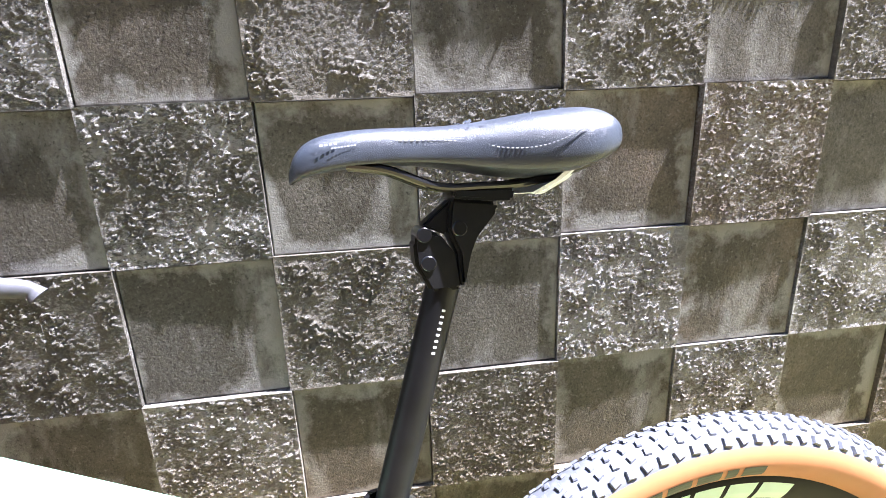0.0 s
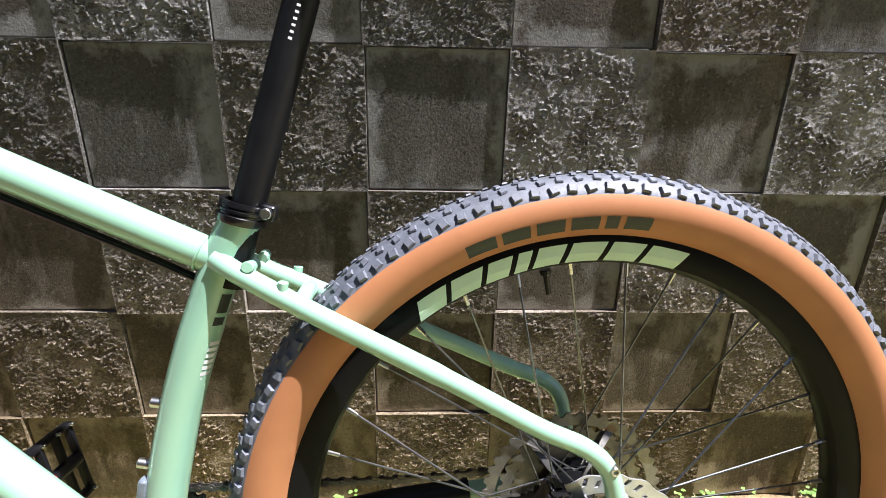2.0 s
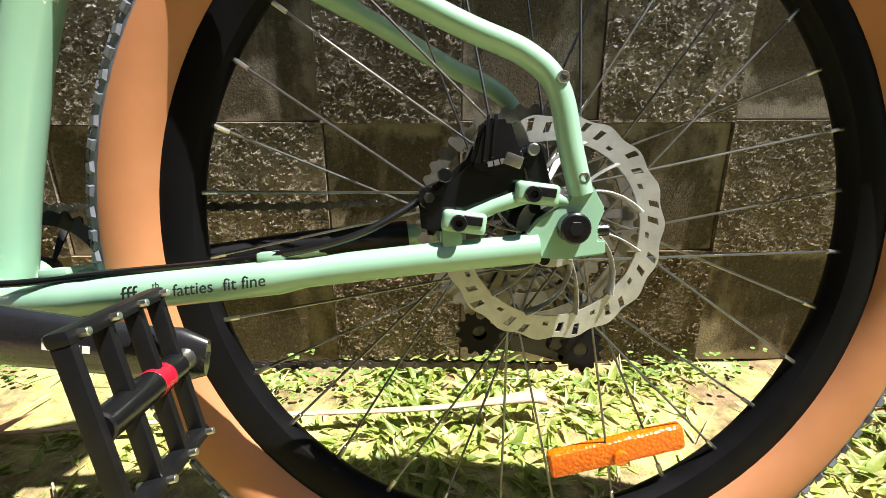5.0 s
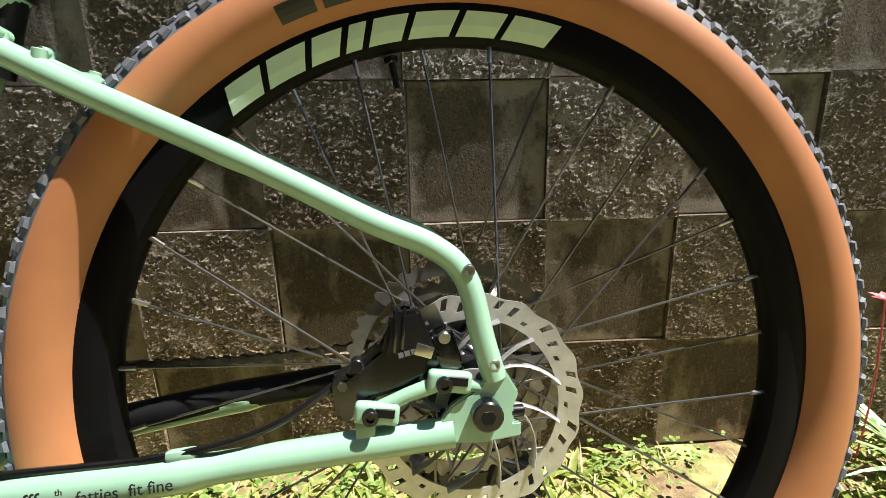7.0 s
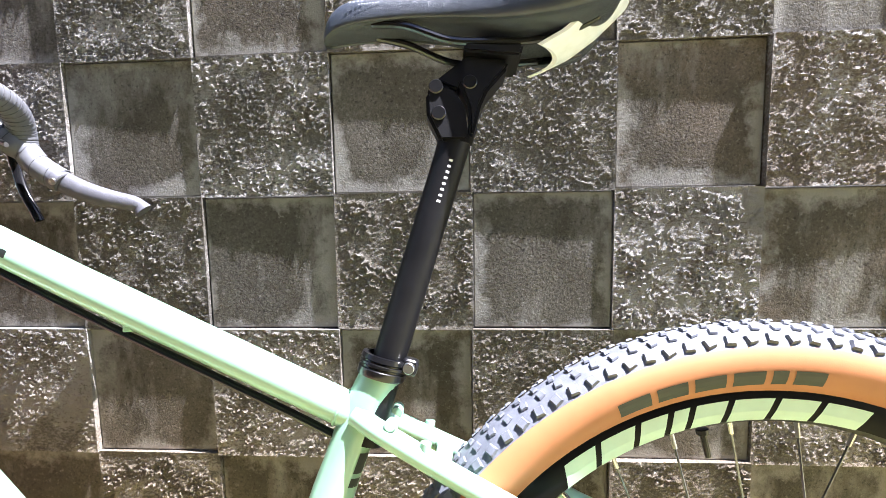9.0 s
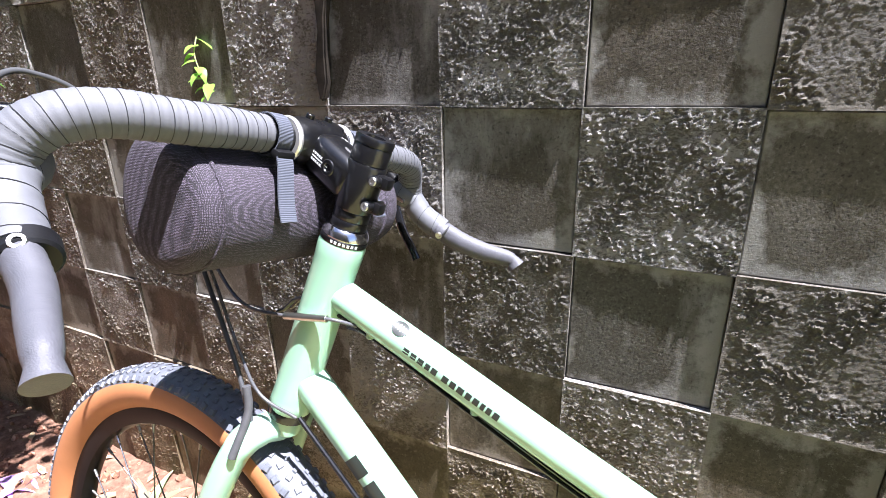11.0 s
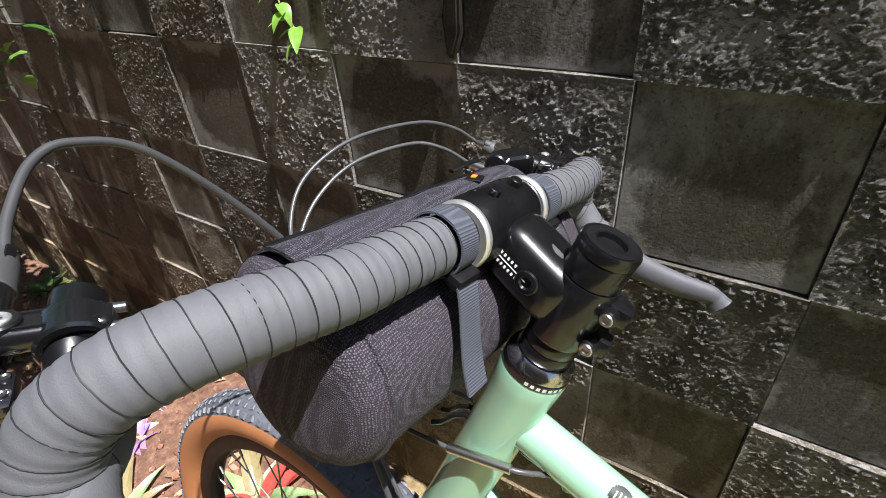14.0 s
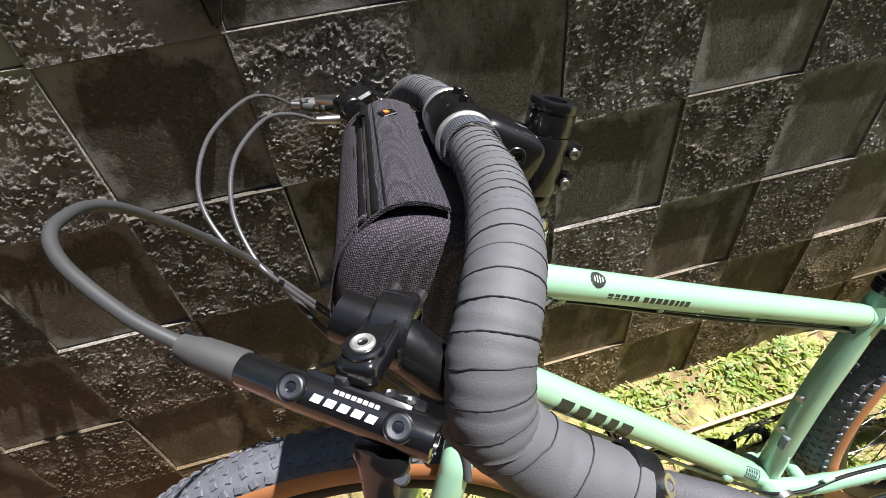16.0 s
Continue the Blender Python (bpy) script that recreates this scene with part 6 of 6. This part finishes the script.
# small round clover along the foot of the wall
bm = bmesh.new()
for k in range(380):
    x, y = rg.uniform(-0.8, 1.3), -abs(rg.gauss(0, 0.07)) - 0.004
    if noise.noise(Vector((x * 4, y * 4, 8))) < -0.1:
        continue
    z = ground_height(x, y)
    h = rg.uniform(0.008, 0.035)
    for j in range(3):
        a = rg.uniform(0, 6.28)
        leaf(bm, Vector((x + rg.gauss(0, .006), y - abs(rg.gauss(0, .004)), z + h)), (math.cos(a), math.sin(a)), rg.uniform(0.006, 0.011), rg.uniform(0.006, 0.010), 0.3, 0.25, 3, 0.8, 0.1)
tagged(part("clover", bm, leaf_mat("clover_leaf", [(0.0, (0.14, 0.26, 0.05)), (1.0, (0.36, 0.46, 0.16))], 0.4), None, "", 60), "tiny round-leaved clover at the foot of the wall", "clover", kind="stuff")
# fallen palm sheath
bm = bmesh.new()
pts = spline([Vector((-0.44, -0.185, -0.012)), Vector((-0.25, -0.172, -0.008)), Vector((-0.05, -0.162, -0.004)), Vector((0.13, -0.160, 0.0)), Vector((0.22, -0.157, 0.006)), Vector((0.285, -0.153, 0.012)), Vector((0.310, -0.150, 0.010))], 8)
rs = [0.0035 + 0.0025 * min(1, i / 30) + 0.011 * max(0, (i - 30) / 18) for i in range(len(pts))]
tube(bm, pts, rs, 14, (1, 0.45))
tagged(part("fallen_sheath", bm, simple("dry_sheath", (0.42, 0.29, 0.20), 0.6, var=0.3, scale=30, bump=0.001), None, "", 60), "dry brown palm sheath lying in the weeds", "dead leaf")
bm = bmesh.new()
leaf(bm, Vector((-0.43, -0.21, -0.025)), (0.6, 0.8), 0.075, 0.022, 0.5, 0.6, 6)
dl = part("dead_leaf", bm, leaf_mat("pink_dead_leaf", [(0.0, (0.45, 0.26, 0.18)), (1.0, (0.5, 0.3, 0.2))], 0.3), None, "", 60)
tagged(dl, "curled pinkish dead leaf on the soil", "dead leaf")


def rosette(name, x, y, n, length, wide, material, label, seed, rise=(0.5, 1.25)):
    """A rosette of long strap leaves growing from the soil."""
    r = random.Random(seed)
    z = ground_height(x, y) - 0.012
    root = empty(name, Matrix.Translation((x, y, z)))
    tagged(root, label, "plant")
    for k in range(n):
        bm = bmesh.new()
        a = 2.4 * k + r.uniform(-0.2, 0.2)
        leaf(bm, Vector((0.006 * math.cos(a), 0.006 * math.sin(a), 0)), (math.cos(a), math.sin(a)), length * r.uniform(0.7, 1.1), wide * r.uniform(0.8, 1.15), r.uniform(0.5, 1.1), r.uniform(*rise), 7, 0.5, 0.3)
        part("leaf", bm, material[k % len(material)], root, "", 60)
    return root


M_RED = leaf_mat("red_strap_leaf", [(0.0, (0.42, 0.06, 0.05)), (1.0, (0.50, 0.12, 0.09))], 0.3, 0.3)
M_PINKG = leaf_mat("pink_green_leaf", [(0.0, (0.34, 0.20, 0.13)), (1.0, (0.30, 0.34, 0.14))], 0.3, 0.3)
M_PALE = leaf_mat("pale_green_leaf", [(0.0, (0.22, 0.36, 0.12)), (1.0, (0.42, 0.50, 0.28))], 0.3, 0.35)
M_LILAC = leaf_mat("lilac_leaf", [(0.0, (0.38, 0.22, 0.52)), (1.0, (0.50, 0.34, 0.62))], 0.25, 0.3)
M_DARKG = leaf_mat("dark_green_leaf", [(0.0, (0.05, 0.10, 0.025)), (1.0, (0.12, 0.20, 0.05))], 0.3, 0.35)
rosette("bromeliad", -1.53, -0.445, 12, 0.18, 0.042, [M_RED, M_PINKG, M_PALE, M_PINKG], "red and green strap-leaved bromeliad in red soil", 1)
rosette("bromeliad", -1.27, -0.24, 13, 0.17, 0.042, [M_PALE, M_PINKG, M_PALE, M_RED], "pale green and red bromeliad behind the front wheel", 2)
rosette("bromeliad", -1.40, -0.11, 11, 0.11, 0.024, [M_PALE, M_PINKG], "small pale green bromeliad by the wall", 3)
rosette("purple_plant", -1.72, -0.30, 7, 0.105, 0.052, [M_LILAC], "low plant with lilac oval leaves", 4, (0.3, 0.9))
rosette("purple_plant", -1.80, -0.20, 6, 0.085, 0.042, [M_LILAC], "low plant with lilac oval leaves", 5, (0.3, 0.9))
rosette("small_plant", -2.70, -0.08, 14, 0.12, 0.03, [M_DARKG], "dark green seedling against the wall", 6)
rosette("small_plant", -2.42, -0.34, 12, 0.10, 0.03, [M_DARKG, M_PALE], "dark green seedling on the soil", 7)


def striped():
    n = Nodes("striped_leaf").set(Roughness=0.4)
    g = n.noise(160, 2, 0.5, stretch=(1, 1, 0.2))
    n.color(n.ramp(g, [(0.44, (0.10, 0.24, 0.05)), (0.54, (0.62, 0.68, 0.45))]))
    return n.m


M_STRIPE = striped()
rosette("spider_plant", 0.98, -0.12, 26, 0.26, 0.013, [M_STRIPE, M_PALE], "spider plant with narrow striped leaves by the wall", 8, (0.8, 1.45))
rosette("spider_plant", 1.16, -0.20, 22, 0.24, 0.013, [M_STRIPE, M_DARKG], "spider plant with narrow striped leaves by the wall", 9, (0.8, 1.45))
rosette("low_plant", 0.86, -0.20, 16, 0.09, 0.028, [M_PALE, M_DARKG], "low broad-leaved plant beside the rear wheel", 10, (0.3, 1.0))
bm = bmesh.new()
for k in range(6):
    a = k * 1.047
    leaf(bm, Vector((0, 0, 0.285)), (math.cos(a), math.sin(a)), 0.022, 0.012, 0.3, 0.5, 4)
tube(bm, spline([Vector((0.03, 0.02, -0.01)), Vector((0.012, 0.0, 0.15)), Vector((0, 0, 0.287))], 5), 0.0014, 6)
fl = part("flower", bm, leaf_mat("pink_petal", [(0.0, (0.65, 0.12, 0.16)), (1.0, (0.75, 0.3, 0.32))], 0.4), None, "", 60)
fl.matrix_world = Matrix.Translation((0.855, -0.10, ground_height(0.86, -0.1)))
tagged(fl, "small pink flower on a thin stalk", "flower")


def twig(name, pts, leaves, size, material, label, seed, spread=0.03):
    """A thin twig with pointed oval leaves along it."""
    r = random.Random(seed)
    path = spline(pts, 10)
    bm = bmesh.new()
    tube(bm, path, [0.0016 - 0.0009 * i / len(path) for i in range(len(path))], 6)
    stem_ = part(name, bm, simple("twig_bark", (0.16, 0.17, 0.06), 0.7), None, "", 60)
    tagged(stem_, label, "plant")
    for k in range(leaves):
        p = path[min(len(path) - 1, int((k + 0.7) / leaves * len(path)))]
        a = r.uniform(0, 6.28)
        bm = bmesh.new()
        leaf(bm, p + Vector((r.gauss(0, spread * 0.1), r.gauss(0, spread * 0.1), 0)), (math.cos(a), -abs(math.sin(a)) * 0.8), size * r.uniform(0.7, 1.2), size * r.uniform(0.42, 0.55), r.uniform(0.4, 1.0), r.uniform(-0.5, 0.5), 5, 0.75, 0.2)
        part("leaf", bm, material, stem_, "", 60)
    return stem_


M_BRIGHT = leaf_mat("bright_leaf", [(0.0, (0.20, 0.42, 0.05)), (1.0, (0.42, 0.62, 0.14))], 0.5, 0.35)
twig("wall_sprig", [Vector((-1.076, 0.004, 1.087)), Vector((-1.063, -0.018, 1.057)), Vector((-1.046, -0.028, 1.030)), Vector((-1.034, -0.026, 1.007)), Vector((-1.030, -0.02, 0.992))], 10, 0.036, M_BRIGHT, "bright green creeper sprig growing from a joint in the wall", 31)
# shrub hanging in beside the wall: limbs with many leaves
r = random.Random(77)
bush = empty("shrub", Matrix.Translation((-1.95, -0.30, GROUND - 0.02)))
tagged(bush, "leafy green shrub overhanging the soil beside the wall", "shrub")
bm = bmesh.new()
limbs = []
trunk = spline([Vector((-0.95, 0.05, 0)), Vector((-0.93, 0.06, 0.5)), Vector((-0.80, 0.05, 1.0)), Vector((-0.6, 0.04, 1.35)), Vector((-0.30, 0.0, 1.58)), Vector((0.05, 0.0, 1.72)), Vector((0.42, 0.02, 1.80)), Vector((0.78, 0.05, 1.84))], 8)
tube(bm, trunk, [0.020 - 0.014 * i / len(trunk) for i in range(len(trunk))], 10)
part("trunk", bm, simple("shrub_bark", (0.14, 0.11, 0.075), 0.8, var=0.3, scale=70, bump=0.002), bush)
for k in range(48):
    p = trunk[r.randint(22, len(trunk) - 1)]
    q = p + Vector((r.uniform(-0.30, 0.30), r.uniform(-0.45, 0.24), r.uniform(-0.25, 0.30)))
    q.y = min(q.y, 0.25)
    limbs.append(spline([p, p.lerp(q, 0.5) + Vector((0, 0, 0.05)), q], 6))
for k in range(34):
    p = trunk[r.randint(14, 40)]
    q = p + Vector((r.uniform(-1.25, -0.1), r.uniform(-0.75, 0.24), r.uniform(-0.10, 0.35)))
    q.y = min(q.y, 0.25)
    limbs.append(spline([p, p.lerp(q, 0.5) + Vector((0, 0, 0.08)), q], 6))
CROWN = len(limbs)
# low twigs that reach into view beside the wall
for a, b in (((-0.35, 0.02, 1.50), (0.42, 0.02, 1.14)), ((-0.3, 0.0, 1.52), (0.47, -0.04, 1.07)), ((-0.3, 0.05, 1.48), (0.50, 0.08, 1.04)), ((-0.4, 0.1, 1.42), (0.36, 0.10, 1.00)), ((-0.4, 0.0, 1.40), (0.42, -0.08, 0.95)),
             ((-0.4, 0.0, 1.45), (0.54, 0.02, 1.12)), ((-0.3, -0.05, 1.48), (0.44, -0.10, 1.05)), ((-0.4, 0.0, 1.38), (0.46, -0.02, 0.99))):
    a, b = Vector(a), Vector(b)
    limbs.append(spline([a, a.lerp(b, 0.5) + Vector((0, 0, 0.06)), b], 6))
bm = bmesh.new()
for l in limbs:
    tube(bm, l, [0.004 - 0.0028 * i / len(l) for i in range(len(l))], 6)
part("twigs", bm, simple("green_twig", (0.12, 0.13, 0.05), 0.7), bush)
bm = bmesh.new()
for n_, l in enumerate(limbs):
    low = n_ >= CROWN
    for k in range(90 if low else 62):
        p = l[min(len(l) - 1, int(r.uniform(0.25, 1) * len(l)))] + Vector((r.gauss(0, 0.03), r.gauss(0, 0.03), r.gauss(0, 0.03)))
        if p.y > 0.27:
            continue
        a = r.uniform(0, 6.28)
        s = r.uniform(0.03, 0.055) if low else r.uniform(0.035, 0.065)
        leaf(bm, p, (math.cos(a), math.sin(a)), s, s * r.uniform(0.4, 0.55), r.uniform(0.3, 1.0), r.uniform(-0.5, 0.6), 4, 0.75, 0.2)
part("foliage", bm, leaf_mat("shrub_leaf", [(0.0, (0.06, 0.16, 0.025)), (0.6, (0.14, 0.30, 0.05)), (1.0, (0.30, 0.45, 0.12))], 0.45, 0.3), bush, "", 60)["kind"] = "stuff"
# clods and crumbs of red earth, dead leaves on it
bm = bmesh.new()
for k in range(1500):
    x, y = rg.uniform(-3.0, -0.95), rg.uniform(-0.9, -0.01)
    s = abs(rg.gauss(0, 0.006)) + 0.003
    t = bmesh.new()
    bmesh.ops.create_icosphere(t, subdivisions=1, radius=s)
    for v in t.verts:
        v.co *= rg.uniform(0.7, 1.25)
    bmesh.ops.translate(t, vec=(x, y, ground_height(x, y) + s * 0.3), verts=t.verts)
    vs = [bm.verts.new(v.co) for v in t.verts]
    for f in t.faces:
        bm.faces.new([vs[v.index] for v in f.verts])
    t.free()
clod = Nodes("red_clod").set(Roughness=0.95)
clod.color(clod.ramp(clod.island(), [(0.0, (0.12, 0.048, 0.026)), (0.6, (0.24, 0.112, 0.066)), (1.0, (0.36, 0.215, 0.145))])).bump(clod.noise(300, 3), 0.002)
tagged(part("soil_crumbs", bm, clod.m, None, "", 30), "loose crumbs and clods of red soil", "soil", kind="stuff")
bm = bmesh.new()
for k in range(70):
    x, y = rg.uniform(-2.7, -0.95), rg.uniform(-0.7, -0.02)
    a = rg.uniform(0, 6.28)
    leaf(bm, Vector((x, y, ground_height(x, y) + 0.004)), (math.cos(a), math.sin(a)), rg.uniform(0.03, 0.07), rg.uniform(0.012, 0.025), rg.uniform(-0.2, 0.3), 0.1, 4)
tagged(part("leaf_litter", bm, leaf_mat("dry_litter", [(0.0, (0.25, 0.15, 0.08)), (1.0, (0.50, 0.38, 0.24))], 0.2, 0.7), None, "", 60), "scattered dry leaves on the red soil", "leaf litter", kind="stuff")

# ---- the wall's stones ----
def smooth_tile():
    bm = bmesh.new()
    box(bm, (PITCH - 0.003, 0.02, PITCH - 0.003), Matrix.Translation((0, 0.01, 0)), 0.0016, 1)
    return bm


def rough_tile(seed):
    """A stone with a sawn rim and a split, broken face."""
    bm = bmesh.new()
    n = 100
    size, deep = (170, 135, 195, 150, 215, 180)[seed % 6], (0.0012, 0.0014, 0.0010, 0.0013, 0.0009, 0.0012)[seed % 6]
    bare = (0.15, -0.25, 0.35, -0.05, 0.5, 0.1)[seed % 6]
    half = (PITCH + 0.0012) / 2
    g = []
    for i in range(n + 1):
        row = []
        for j in range(n + 1):
            x, z = -half + 2 * half * i / n, -half + 2 * half * j / n
            e = min(1.0, (half - max(abs(x), abs(z))) / 0.006)
            p = Vector((x + 0.25 * z, 1.3 * z - 0.15 * x, 0)) * size + Vector((seed * 7.7, 0, seed * 3.1))
            q = p + Vector((noise.noise(p * 0.8), noise.noise(p * 0.8 + Vector((5, 3, 0))), 0)) * 0.9
            chip = noise.cell(noise.voronoi(q)[1][0] * 7.31)
            grit = noise.cell(noise.voronoi(q * 2.3)[1][0] * 5.17)
            patch = max(0.0, min(1.0, 0.5 + 1.6 * noise.fractal(p * 0.13, 0.8, 2.1, 3) + bare))
            h = deep * patch * (2.6 * max(0.0, chip - 0.25) + 1.2 * grit) + 0.0007 * noise.fractal(p * 1.9, 0.6, 2.2, 4) - 0.0008
            h = max(-0.006, min(0.0065, h))
            row.append(bm.verts.new((x, -h * e, z)))
        g.append(row)
    for i in range(n):
        for j in range(n):
            bm.faces.new((g[i][j], g[i + 1][j], g[i + 1][j + 1], g[i][j + 1]))
    rim = [g[i][0] for i in range(n + 1)] + [g[n][j] for j in range(1, n + 1)] + [g[i][n] for i in range(n - 1, -1, -1)] + [g[0][j] for j in range(n - 1, 0, -1)]
    back = [bm.verts.new((v.co.x, 0.03, v.co.z)) for v in rim]
    for i in range(len(rim)):
        k = (i + 1) % len(rim)
        bm.faces.new((rim[k], rim[i], back[i], back[k]))
    return bm


rng = random.Random(5)
smooth_src, rough_src = [], []
for c in range(-20, 9):
    for r in range(0, 8):
        coarse = (c + 2 + 3 - r + 1) % 2 == 0
        src = rough_src if coarse else smooth_src
        x, z = (c + 0.5) * PITCH, ROW0 + (r - 0.5) * PITCH
        depth = (-0.004 if coarse else 0.003) + rng.uniform(-0.0018, 0.0018)
        m = Matrix.Translation((x + rng.uniform(-0.0008, 0.0008), depth, z + rng.uniform(-0.0008, 0.0008))) @ pose(0, 0, 0, rng.uniform(-.3, .3), rng.uniform(-.35, .35), rng.uniform(-.4, .4))
        if len(src) < (6 if coarse else 1):
            ob = part("tile", rough_tile(len(src)) if coarse else smooth_tile(), M_ROUGH if coarse else M_SMOOTH, wall, "", 60 if coarse else 20)
            ob.matrix_basis = m
            src.append(ob)
        else:
            more("tile", src[rng.randrange(len(src))], m @ pose(0, 0, 0, 0, 180 * rng.randrange(2), 0), wall)
